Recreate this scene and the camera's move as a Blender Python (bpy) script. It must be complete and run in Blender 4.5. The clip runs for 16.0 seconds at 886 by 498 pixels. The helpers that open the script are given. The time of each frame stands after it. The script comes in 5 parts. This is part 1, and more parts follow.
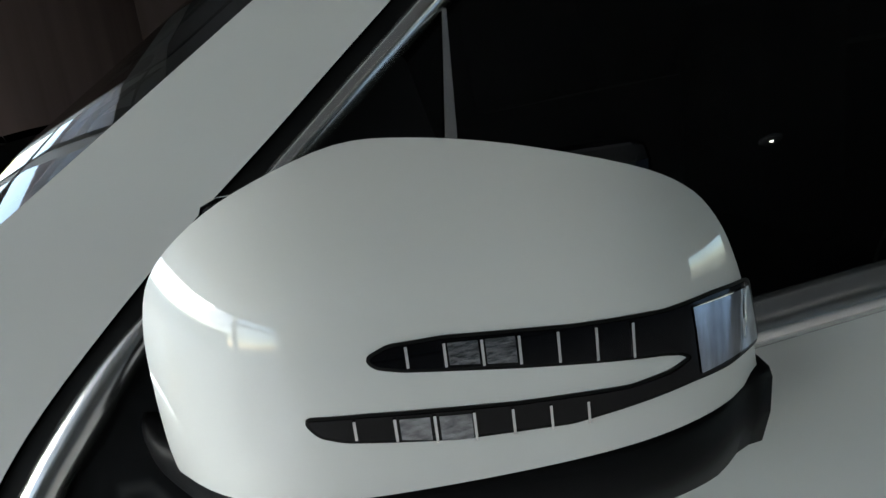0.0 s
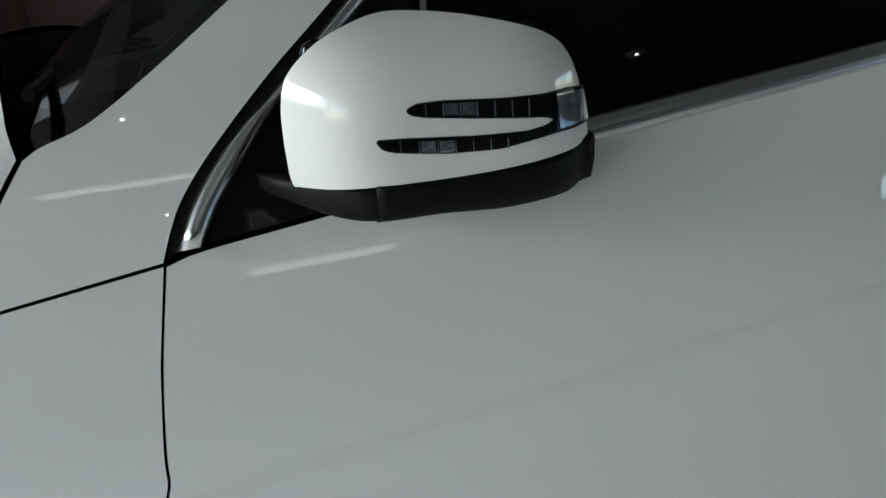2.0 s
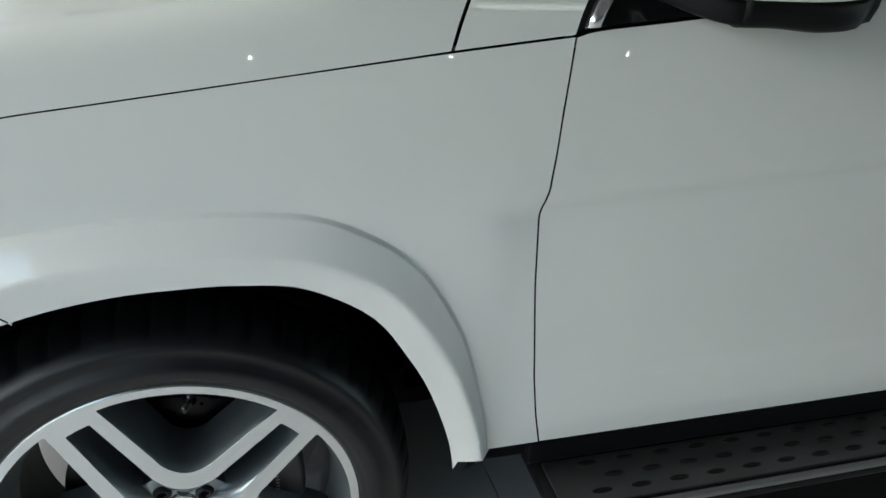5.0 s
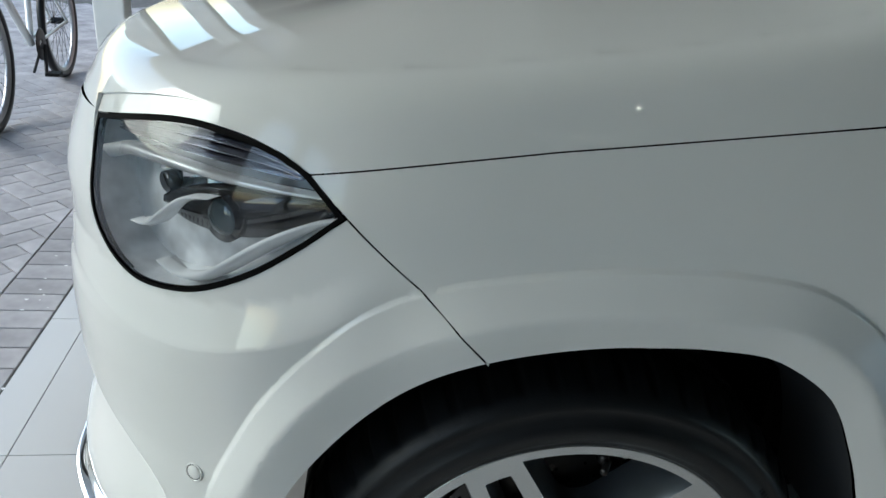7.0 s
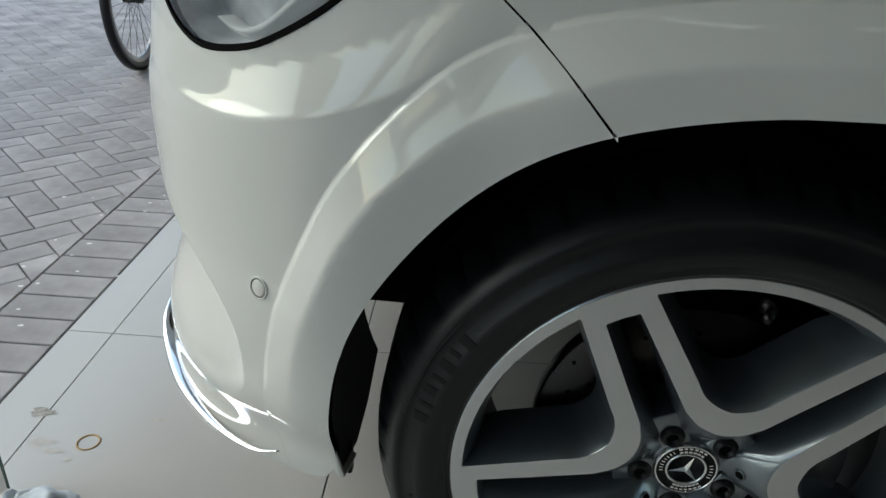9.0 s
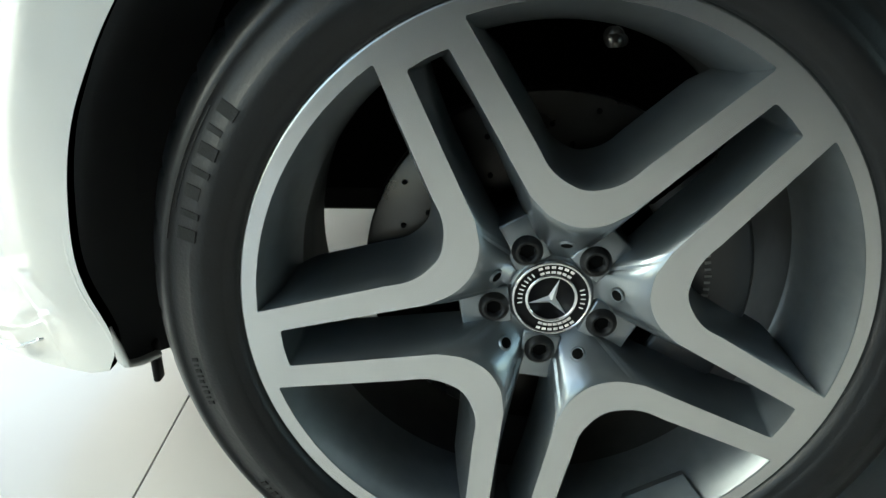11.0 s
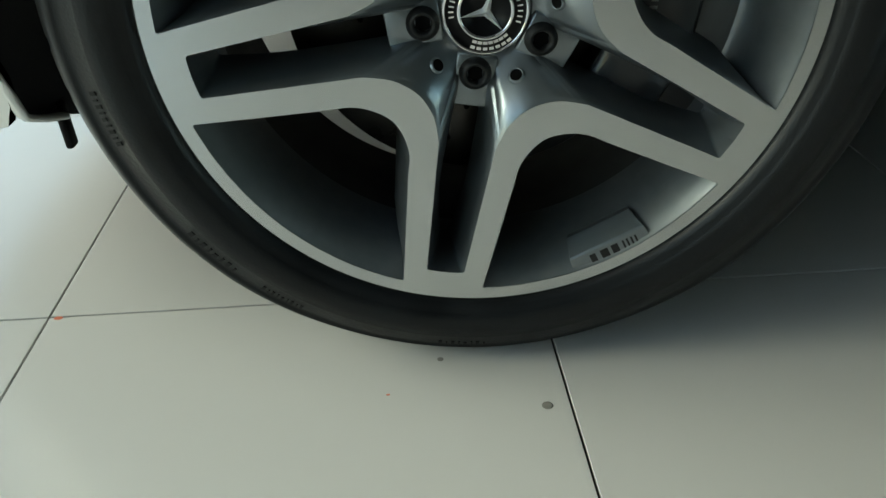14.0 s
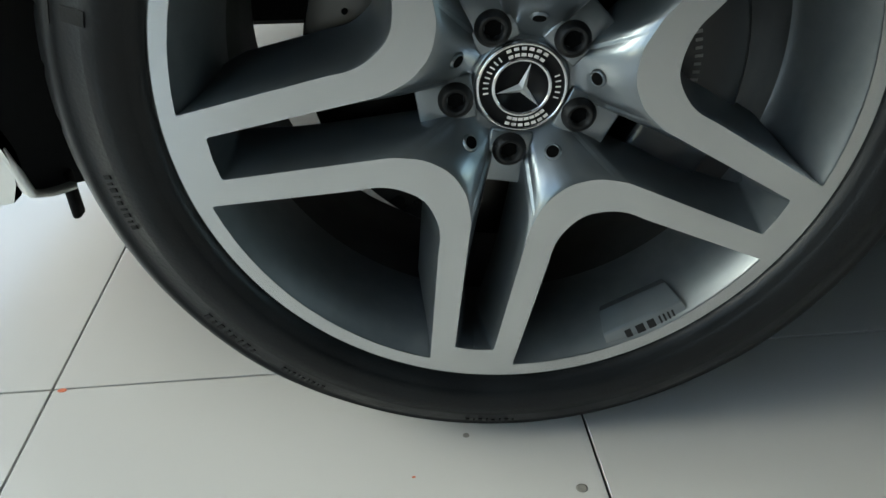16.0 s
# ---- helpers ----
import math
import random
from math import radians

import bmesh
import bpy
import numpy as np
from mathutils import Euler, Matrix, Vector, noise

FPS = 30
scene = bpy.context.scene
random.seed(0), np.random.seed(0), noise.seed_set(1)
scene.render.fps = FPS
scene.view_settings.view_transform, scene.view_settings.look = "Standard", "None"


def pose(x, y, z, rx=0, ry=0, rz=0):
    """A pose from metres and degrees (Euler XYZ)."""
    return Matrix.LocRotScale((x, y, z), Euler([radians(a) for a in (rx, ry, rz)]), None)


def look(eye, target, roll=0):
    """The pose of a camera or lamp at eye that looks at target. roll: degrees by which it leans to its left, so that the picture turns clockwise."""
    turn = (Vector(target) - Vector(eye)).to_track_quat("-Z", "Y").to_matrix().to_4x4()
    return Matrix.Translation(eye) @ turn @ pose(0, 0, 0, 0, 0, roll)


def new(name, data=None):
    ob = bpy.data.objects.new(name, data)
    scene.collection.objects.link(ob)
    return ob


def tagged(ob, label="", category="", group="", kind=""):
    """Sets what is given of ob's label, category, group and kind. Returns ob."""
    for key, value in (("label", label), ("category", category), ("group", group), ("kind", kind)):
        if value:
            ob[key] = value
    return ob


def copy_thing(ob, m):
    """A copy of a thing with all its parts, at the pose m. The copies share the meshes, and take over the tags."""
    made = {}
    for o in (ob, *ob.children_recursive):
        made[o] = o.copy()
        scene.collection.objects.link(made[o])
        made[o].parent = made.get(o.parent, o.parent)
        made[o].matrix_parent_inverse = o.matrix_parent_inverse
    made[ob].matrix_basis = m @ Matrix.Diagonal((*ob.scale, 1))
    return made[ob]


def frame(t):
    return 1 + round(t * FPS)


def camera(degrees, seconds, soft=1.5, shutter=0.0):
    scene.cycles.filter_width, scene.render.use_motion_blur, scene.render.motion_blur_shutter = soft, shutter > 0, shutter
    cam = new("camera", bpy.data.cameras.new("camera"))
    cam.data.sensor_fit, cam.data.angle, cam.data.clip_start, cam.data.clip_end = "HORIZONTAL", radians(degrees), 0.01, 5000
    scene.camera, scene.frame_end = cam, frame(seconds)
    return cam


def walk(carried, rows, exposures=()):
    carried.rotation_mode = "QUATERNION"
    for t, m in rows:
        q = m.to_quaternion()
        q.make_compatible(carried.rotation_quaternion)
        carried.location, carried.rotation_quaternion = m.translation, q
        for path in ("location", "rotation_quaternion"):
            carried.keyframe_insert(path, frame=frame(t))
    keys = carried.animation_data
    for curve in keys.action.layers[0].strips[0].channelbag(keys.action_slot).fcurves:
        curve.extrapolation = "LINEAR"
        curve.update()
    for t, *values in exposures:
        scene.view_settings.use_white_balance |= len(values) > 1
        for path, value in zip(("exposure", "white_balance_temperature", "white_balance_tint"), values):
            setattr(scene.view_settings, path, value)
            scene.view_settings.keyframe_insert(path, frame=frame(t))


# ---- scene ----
cam = camera(62.8, 16.0)
PATH = [
    (0, (0.84, -0.32, 1.401), (1.065, 1.599, 0.886), -7.4),
    (0.5, (0.829, -0.359, 1.412), (1.08, 1.525, 0.789), -7.8),
    (1, (0.789, -0.425, 1.419), (1.106, 1.443, 0.779), -7.1),
    (1.5, (0.727, -0.537, 1.409), (1.125, 1.31, 0.751), -6.1),
    (2, (0.685, -0.661, 1.389), (1.183, 1.147, 0.693), -5.2),
    (2.5, (0.65, -0.863, 1.351), (1.243, 0.911, 0.644), -3.4),
    (3, (0.608, -1.045, 1.347), (1.206, 0.706, 0.587), -1.4),
    (3.2, (0.577, -1.088, 1.353), (1.179, 0.653, 0.576), -0.4),
    (5.3, (0.117, -0.843, 1.36), (0.579, 0.852, 0.406), 4.9),
    (5.5, (0.109, -0.817, 1.324), (0.513, 0.95, 0.48), 4.1),
    (6, (0.064, -0.789, 1.296), (0.39, 1.062, 0.611), 2.4),
    (6.5, (-0.197, -0.76, 1.332), (0.129, 1.041, 0.525), 4.8),
    (7, (-0.318, -0.742, 1.312), (-0.089, 1.046, 0.446), 5.5),
    (7.5, (-0.362, -0.739, 1.275), (-0.254, 1.016, 0.321), 5.9),
    (8, (-0.373, -0.715, 1.182), (-0.365, 1.004, 0.16), 5.9),
    (8.2, (-0.337, -0.71, 1.166), (-0.381, 1.01, 0.145), 5.5),
    (10.3, (-0.206, -0.612, 0.692), (-0.354, 1.244, -0.037), 1.9),
    (10.5, (-0.173, -0.613, 0.673), (-0.294, 1.242, -0.065), 1.3),
    (11, (-0.09, -0.6, 0.684), (-0.133, 1.251, -0.072), 0.1),
    (11.5, (-0.053, -0.604, 0.674), (-0.005, 1.229, -0.125), -0.6),
    (12, (-0.042, -0.635, 0.633), (0.01, 1.157, -0.253), -0.5),
    (12.5, (-0.05, -0.654, 0.596), (-0.021, 1.085, -0.39), -0.6),
    (13, (-0.061, -0.633, 0.573), (-0.037, 1.058, -0.495), -0.5),
    (13.5, (-0.058, -0.616, 0.559), (-0.027, 1.053, -0.544), -0.7),
    (14, (-0.057, -0.607, 0.557), (-0.017, 1.053, -0.559), -1.2),
    (14.5, (-0.059, -0.593, 0.566), (-0.026, 1.069, -0.546), -1.2),
    (15, (-0.082, -0.593, 0.563), (-0.045, 1.077, -0.537), -0.8),
    (15.5, (-0.093, -0.566, 0.572), (-0.055, 1.113, -0.514), -0.7),
    (16, (-0.092, -0.543, 0.592), (-0.022, 1.134, -0.497), -1.0),
]
walk(cam, [(t, look(eye, target, roll)) for t, eye, target, roll in PATH],
     [(0, 2.3, 6650, 5), (2, 2.2, 6650, 5), (3, 2.1, 6600, 4), (5.5, 2.3, 6750, 3), (6, 2.05, 6650, 3), (6.5, 1.85, 6600, 2), (7, 1.4, 6500, 2), (7.5, 1.1, 6500, 3), (8, 1.05, 6700, 4), (8.2, 1.05, 6850, 3), (10.5, 1.3, 7100, 0), (11, 2.4, 7100, -4), (12, 3.4, 7200, -9), (12.5, 2.6, 7300, -7), (13, 2.1, 7300, -8), (13.5, 1.85, 7350, -9), (14, 1.75, 7400, -9), (14.5, 1.8, 7050, 1), (15, 1.8, 7000, -1), (15.5, 1.7, 6900, -1), (16, 1.95, 6900, -1)])

# ---- light ----
world = bpy.data.worlds.new("world")
scene.world = world
world.use_nodes = True
sky = world.node_tree.nodes.new("ShaderNodeTexSky")
sky.sky_type, sky.sun_disc = "NISHITA", False
sky.sun_elevation, sky.sun_rotation = radians(30), radians(271)
sky.air_density, sky.dust_density, sky.ozone_density = 1.0, 1.2, 2.0
world.node_tree.links.new(sky.outputs[0], world.node_tree.nodes["Background"].inputs[0])
world.node_tree.nodes["Background"].inputs[1].default_value = 0.15
sun = new("sun", bpy.data.lights.new("sun", "SUN"))
sun.data.energy, sun.data.angle, sun.data.color = 0.70, radians(38), (0.95, 0.98, 1.0)
sun.matrix_world = look((-8.6, 0.2, 5.0), (0, 0, 0))


# ---- materials ----
def material(name, color, rough=0.5, metal=0.0, coat=0.0, vary=0.0, vscale=20.0, bump=0.0, bscale=200.0, rvary=0.0, spec=0.5, stretch=(1, 1, 1)):
    m = bpy.data.materials.new(name)
    m.use_nodes = True
    nt = m.node_tree
    b = nt.nodes["Principled BSDF"]
    b.inputs["Base Color"].default_value = (*color, 1)
    b.inputs["Roughness"].default_value = rough
    b.inputs["Metallic"].default_value = metal
    b.inputs["Specular IOR Level"].default_value = spec
    b.inputs["Coat Weight"].default_value = coat
    b.inputs["Coat Roughness"].default_value = 0.02
    b.inputs["Coat IOR"].default_value = 1.6
    co = nt.nodes.new("ShaderNodeTexCoord")
    mp = nt.nodes.new("ShaderNodeMapping")
    mp.inputs["Scale"].default_value = stretch
    nt.links.new(co.outputs["Object"], mp.inputs[0])
    if vary or rvary:
        n1 = nt.nodes.new("ShaderNodeTexNoise")
        n1.inputs["Scale"].default_value, n1.inputs["Detail"].default_value = vscale, 8
        nt.links.new(mp.outputs[0], n1.inputs["Vector"])
        if vary:
            r = nt.nodes.new("ShaderNodeMapRange")
            r.inputs[1].default_value, r.inputs[2].default_value = 0.3, 0.7
            r.inputs[3].default_value, r.inputs[4].default_value = 1 - vary, 1 + vary
            nt.links.new(n1.outputs[0], r.inputs[0])
            mx = nt.nodes.new("ShaderNodeVectorMath")
            mx.operation = "SCALE"
            mx.inputs[0].default_value = color
            nt.links.new(r.outputs[0], mx.inputs["Scale"])
            nt.links.new(mx.outputs[0], b.inputs["Base Color"])
        if rvary:
            r2 = nt.nodes.new("ShaderNodeMapRange")
            r2.inputs[1].default_value, r2.inputs[2].default_value = 0.3, 0.7
            r2.inputs[3].default_value, r2.inputs[4].default_value = max(0, rough - rvary), rough + rvary
            nt.links.new(n1.outputs[0], r2.inputs[0])
            nt.links.new(r2.outputs[0], b.inputs["Roughness"])
    if bump:
        n2 = nt.nodes.new("ShaderNodeTexNoise")
        n2.inputs["Scale"].default_value, n2.inputs["Detail"].default_value = bscale, 4
        nt.links.new(mp.outputs[0], n2.inputs["Vector"])
        bp = nt.nodes.new("ShaderNodeBump")
        bp.inputs["Strength"].default_value, bp.inputs["Distance"].default_value = bump, 0.002
        nt.links.new(n2.outputs[0], bp.inputs["Height"])
        nt.links.new(bp.outputs[0], b.inputs["Normal"])
    return m


def glass(name, tint, gloss=0.0):
    """Thin glass: a tinted see-through sheet with a clear reflection."""
    m = bpy.data.materials.new(name)
    m.use_nodes = True
    nt = m.node_tree
    nt.nodes.remove(nt.nodes["Principled BSDF"])
    tr = nt.nodes.new("ShaderNodeBsdfTransparent")
    tr.inputs[0].default_value = (*tint, 1)
    gl = nt.nodes.new("ShaderNodeBsdfGlossy")
    gl.inputs["Roughness"].default_value = gloss
    fr = nt.nodes.new("ShaderNodeFresnel")
    fr.inputs[0].default_value = 1.5
    mix = nt.nodes.new("ShaderNodeMixShader")
    nt.links.new(fr.outputs[0], mix.inputs[0])
    nt.links.new(tr.outputs[0], mix.inputs[1])
    nt.links.new(gl.outputs[0], mix.inputs[2])
    nt.links.new(mix.outputs[0], nt.nodes["Material Output"].inputs[0])
    return m


def glow(name, color, strength):
    m = bpy.data.materials.new(name)
    m.use_nodes = True
    b = m.node_tree.nodes["Principled BSDF"]
    b.inputs["Base Color"].default_value = (0, 0, 0, 1)
    b.inputs["Emission Color"].default_value = (*color, 1)
    b.inputs["Emission Strength"].default_value = strength
    return m


PAINT = material("white_paint", (0.71, 0.715, 0.69), 0.45, coat=1.0, vary=0.012, vscale=3, spec=0.0)
BLACK = material("inner_black", (0.004, 0.004, 0.004), 0.8, spec=0.05)
PLASTIC = material("black_plastic", (0.006, 0.006, 0.0065), 0.45, vary=0.15, vscale=40, bump=0.12, bscale=1500, spec=0.09)
CAPBLACK = material("cap_black", (0.006, 0.006, 0.007), 0.30, spec=0.15)
GLOSSBLACK = material("gloss_black", (0.006, 0.006, 0.007), 0.06, coat=0.6)
RUBBER = material("tyre_rubber", (0.0052, 0.0062, 0.0074), 0.40, vary=0.25, vscale=14, bump=0.14, bscale=350, rvary=0.08, spec=0.32)
MATTRUBBER = material("matt_rubber", (0.005, 0.0055, 0.006), 0.55, bump=0.2, bscale=500, spec=0.22)
SEAL = material("seal_rubber", (0.005, 0.005, 0.005), 0.6, spec=0.18)
CHROME = material("satin_chrome", (0.72, 0.72, 0.715), 0.20, 0.95, bump=0.02, bscale=400)
BRIGHT = material("bright_chrome", (0.85, 0.85, 0.86), 0.06, 1.0)
MACHINED = material("machined_alloy", (0.585, 0.605, 0.62), 0.27, 1.0, bump=0.05, bscale=900)
GREY = material("grey_alloy_paint", (0.21, 0.235, 0.255), 0.30, 0.80, coat=0.35, vary=0.06, vscale=25)
# darker copy of the barrel paint: shade deep in the wheel as colour
BARREL_SHADE = material("brake_dust", (0.075, 0.075, 0.074), 0.5, 0.5, vary=0.12, vscale=40)
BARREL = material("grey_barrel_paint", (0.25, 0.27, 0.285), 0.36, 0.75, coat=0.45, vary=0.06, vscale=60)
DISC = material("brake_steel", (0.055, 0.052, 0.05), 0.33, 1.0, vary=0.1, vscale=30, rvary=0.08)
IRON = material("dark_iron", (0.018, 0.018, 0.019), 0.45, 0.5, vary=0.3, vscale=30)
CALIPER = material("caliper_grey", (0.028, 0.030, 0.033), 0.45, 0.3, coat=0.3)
PRINT = material("light_print", (0.30, 0.30, 0.30), 0.5)
LINER = material("felt_liner", (0.020, 0.022, 0.026), 0.9, bump=0.6, bscale=700)
SIDEGLASS = glass("privacy_glass", (0.03, 0.032, 0.034))
SCREEN = glass("windscreen_glass", (0.35, 0.38, 0.37))
LENS = glass("lamp_lens", (0.93, 0.95, 0.96))
LAMPWHITE = material("lamp_guide_white", (0.93, 0.93, 0.93), 0.25, coat=0.5)
# housing colour paled to stand in for sky haze on the lens
LAMPHAZE = material("lamp_bezel", (0.78, 0.79, 0.81), 0.35, 0.25, vary=0.25, vscale=25, bump=0.3, bscale=40)
REFLECTOR = material("lamp_reflector", (.30, .31, .33), .14, .9, vary=.5, vscale=160, bump=.25, bscale=160, stretch=(1, 1, 2.5))
SMOKE = material("smoked_indicator", (0.004, 0.004, 0.005), 0.05, spec=0.25)
CABIN = material("cabin_trim", (0.02, 0.018, 0.017), 0.7, vary=0.2, vscale=20)


# ---- mesh helpers ----
def part(name, data, mat, parent=None, label=""):
    """Links a bmesh or a mesh as one mesh object under a thing or a part."""
    if isinstance(data, bmesh.types.BMesh):
        me = bpy.data.meshes.new(name)
        data.to_mesh(me)
        data.free()
    else:
        me = data
    if mat and not me.materials:
        me.materials.append(mat)
    ob = new(name, me)
    ob.parent = parent
    return tagged(ob, label)


def sheet(name, verts, faces, normals=None, smooth=True):
    me = bpy.data.meshes.new(name)
    me.from_pydata([tuple(v) for v in verts], [], [tuple(f) for f in faces])
    me.update()
    me.polygons.foreach_set("use_smooth", [smooth] * len(me.polygons))
    if normals is not None:
        me.normals_split_custom_set_from_vertices([tuple(n) for n in normals])
    return me


def box(bm, lo, hi, bevel=0.0, m=None):
    c = [(a + b) / 2 for a, b in zip(lo, hi)]
    s = [b - a for a, b in zip(lo, hi)]
    r = bmesh.ops.create_cube(bm, size=1, matrix=(m or Matrix()) @ Matrix.Translation(c) @ Matrix.Diagonal((*s, 1)))
    if bevel:
        es = {e for v in r["verts"] for e in v.link_edges}
        bmesh.ops.bevel(bm, geom=list(es), offset=bevel, segments=2, affect="EDGES", profile=0.5)
    return bm


def cyl(bm, r1, r2, depth, m, seg=24, caps=True):
    bmesh.ops.create_cone(bm, cap_ends=caps, segments=seg, radius1=r1, radius2=r2, depth=depth, matrix=m)
    return bm


def smooth(me_or_bm):
    fs = me_or_bm.faces
    for f in fs:
        f.smooth = True
    return me_or_bm


def lathe(profile, seg=96, a0=0.0, a1=360.0):
    """Turns (radius, y) points round the y axis; returns a bmesh."""
    bm = bmesh.new()
    full = a1 - a0 >= 359.9
    n = seg if full else seg + 1
    rings = []
    for i in range(n):
        a = radians(a0 + (a1 - a0) * i / seg)
        rings.append([bm.verts.new((r * math.cos(a), y, r * math.sin(a))) for r, y in profile])
    for i in range(seg):
        p, q = rings[i], rings[(i + 1) % n]
        for j in range(len(profile) - 1):
            f = bm.faces.new((p[j], p[j + 1], q[j + 1], q[j]))
            f.smooth = True
    return bm


def tube(points, radius, seg=8, taper=None):
    """A round bar along points; returns a bmesh."""
    bm = bmesh.new()
    rings = []
    pts = [Vector(p) for p in points]
    for i, p in enumerate(pts):
        d = (pts[min(i + 1, len(pts) - 1)] - pts[max(i - 1, 0)]).normalized()
        a = d.orthogonal().normalized() if i == 0 else (rings_axis - d * rings_axis.dot(d)).normalized()
        rings_axis = a
        b = d.cross(a)
        r = radius * (taper(i / (len(pts) - 1)) if taper else 1)
        rings.append([bm.verts.new(p + r * (math.cos(t) * a + math.sin(t) * b)) for t in (2 * math.pi * k / seg for k in range(seg))])
    for p, q in zip(rings, rings[1:]):
        for k in range(seg):
            f = bm.faces.new((p[k], q[k], q[(k + 1) % seg], p[(k + 1) % seg]))
            f.smooth = True
    bm.faces.new(rings[0][::-1])
    bm.faces.new(rings[-1])
    return bm


def spline(pts, n=6):
    """Catmull-Rom through the points, n steps a span."""
    pts = [np.array(p, float) for p in pts]
    out = []
    for i in range(len(pts) - 1):
        p0 = pts[i - 1] if i else 2 * pts[0] - pts[1]
        p1, p2 = pts[i], pts[i + 1]
        p3 = pts[i + 2] if i + 2 < len(pts) else 2 * pts[-1] - pts[-2]
        for k in range(n):
            t = k / n
            out.append(0.5 * (2 * p1 + (p2 - p0) * t + (2 * p0 - 5 * p1 + 4 * p2 - p3) * t * t + (3 * p1 - p0 - 3 * p2 + p3) * t ** 3))
    out.append(pts[-1])
    return out


def table(tab):
    """A smooth function through (v, value) pairs, with no overshoot."""
    xs = [a for a, _ in tab]
    ys = [b for _, b in tab]
    d = [(ys[i + 1] - ys[i]) / (xs[i + 1] - xs[i]) for i in range(len(xs) - 1)]
    m = [d[0]] + [0 if d[i - 1] * d[i] <= 0 else 2 * d[i - 1] * d[i] / (d[i - 1] + d[i]) for i in range(1, len(d))] + [d[-1]]

    def f(v):
        if v <= xs[0]:
            return ys[0] + m[0] * (v - xs[0])
        if v >= xs[-1]:
            return ys[-1] + m[-1] * (v - xs[-1])
        i = 0
        while v > xs[i + 1]:
            i += 1
        h = xs[i + 1] - xs[i]
        t = (v - xs[i]) / h
        return (ys[i] * (1 + 2 * t) * (1 - t) ** 2 + m[i] * h * t * (1 - t) ** 2
                + ys[i + 1] * t * t * (3 - 2 * t) + m[i + 1] * h * t * t * (t - 1))
    return f


def step(a, b, v):
    t = min(1.0, max(0.0, (v - a) / (b - a)))
    return t * t * (3 - 2 * t)


def inside(poly, p):
    """Which of the points p lie inside the loop (even-odd)."""
    x, y = p[:, 0], p[:, 1]
    r = np.zeros(len(p), bool)
    a = np.array(poly)
    b = np.roll(a, -1, 0)
    for (x1, y1), (x2, y2) in zip(a, b):
        if y1 != y2:
            c = (y1 > y) != (y2 > y)
            r ^= c & (x < (x2 - x1) * (y - y1) / (y2 - y1) + x1)
    return r


def resample(loop, d):
    out = []
    n = len(loop)
    for i in range(n):
        p, q = np.array(loop[i], float), np.array(loop[(i + 1) % n], float)
        k = max(1, int(round(np.linalg.norm(q - p) / d)))
        out += [tuple(p + (q - p) * j / k) for j in range(k)]
    return out


def shrink(loop, d):
    """The loop moved inwards by d."""
    a = np.array(loop, float)
    area = 0.5 * np.sum(a[:, 0] * np.roll(a[:, 1], -1) - np.roll(a[:, 0], -1) * a[:, 1])
    e = np.roll(a, -1, 0) - a
    e /= np.maximum(np.linalg.norm(e, axis=1), 1e-9)[:, None]
    nrm = np.stack([-e[:, 1], e[:, 0]], 1) * (1 if area > 0 else -1)
    v = nrm + np.roll(nrm, 1, 0)
    v /= np.maximum(np.sum(v * v, 1), 0.5)[:, None] / 2
    return [tuple(p) for p in a + v * d]


def flat(loops, d, lines=()):
    """Triangulates the area between an outer loop and holes, with inner points d apart. Returns 2D points, triangles and the loops' indices."""
    from mathutils import geometry
    pts, edges, marks = [], [], []
    for lp in loops:
        lp = resample(lp, d)
        k = len(pts)
        pts += lp
        marks.append(list(range(k, k + len(lp))))
        edges += [(k + i, k + (i + 1) % len(lp)) for i in range(len(lp))]
    for ln in lines:
        k = len(pts)
        q = []
        for p0, p1 in zip(ln, ln[1:]):
            p0, p1 = np.array(p0), np.array(p1)
            n = max(1, int(np.linalg.norm(p1 - p0) / d))
            q += [tuple(p0 + (p1 - p0) * j / n) for j in range(n)]
        q = [p for p, t in zip(q, inside(loops[0], np.array(q))) if t]
        pts += q
        edges += [(k + i, k + i + 1) for i in range(len(q) - 1) if math.dist(q[i], q[i + 1]) < 3 * d]
    a = np.array(pts)
    lo, hi = a.min(0), a.max(0)
    xs, ys = np.arange(lo[0] + d / 2, hi[0], d), np.arange(lo[1] + d / 2, hi[1], d * 0.87)
    g = np.array([(x + (d / 2 if j % 2 else 0), y) for j, y in enumerate(ys) for x in xs])
    if len(g):
        ok = np.zeros(len(g), bool)
        for lp in loops:
            ok ^= inside(lp, g)
        g = g[ok]
        keep = np.ones(len(g), bool)
        for s in range(0, len(a), 200):
            dd = np.linalg.norm(g[:, None, :] - a[None, s:s + 200, :], axis=2).min(1)
            keep &= dd > 0.55 * d
        g = g[keep]
        pts += [tuple(p) for p in g]
    vo, _, fo, vmap, _, _ = geometry.delaunay_2d_cdt([Vector(p) for p in pts], edges, [], 0, 1e-7)
    vo = np.array([tuple(v) for v in vo])
    tri = np.array([tuple(f) for f in fo])
    cen = vo[tri].mean(1)
    ok = np.zeros(len(tri), bool)
    for lp in loops:
        ok ^= inside(lp, cen)
    back = {}
    for i, src in enumerate(vmap):
        for s in src:
            back[s] = i
    return vo, tri[ok], [[back[i] for i in mk] for mk in marks]


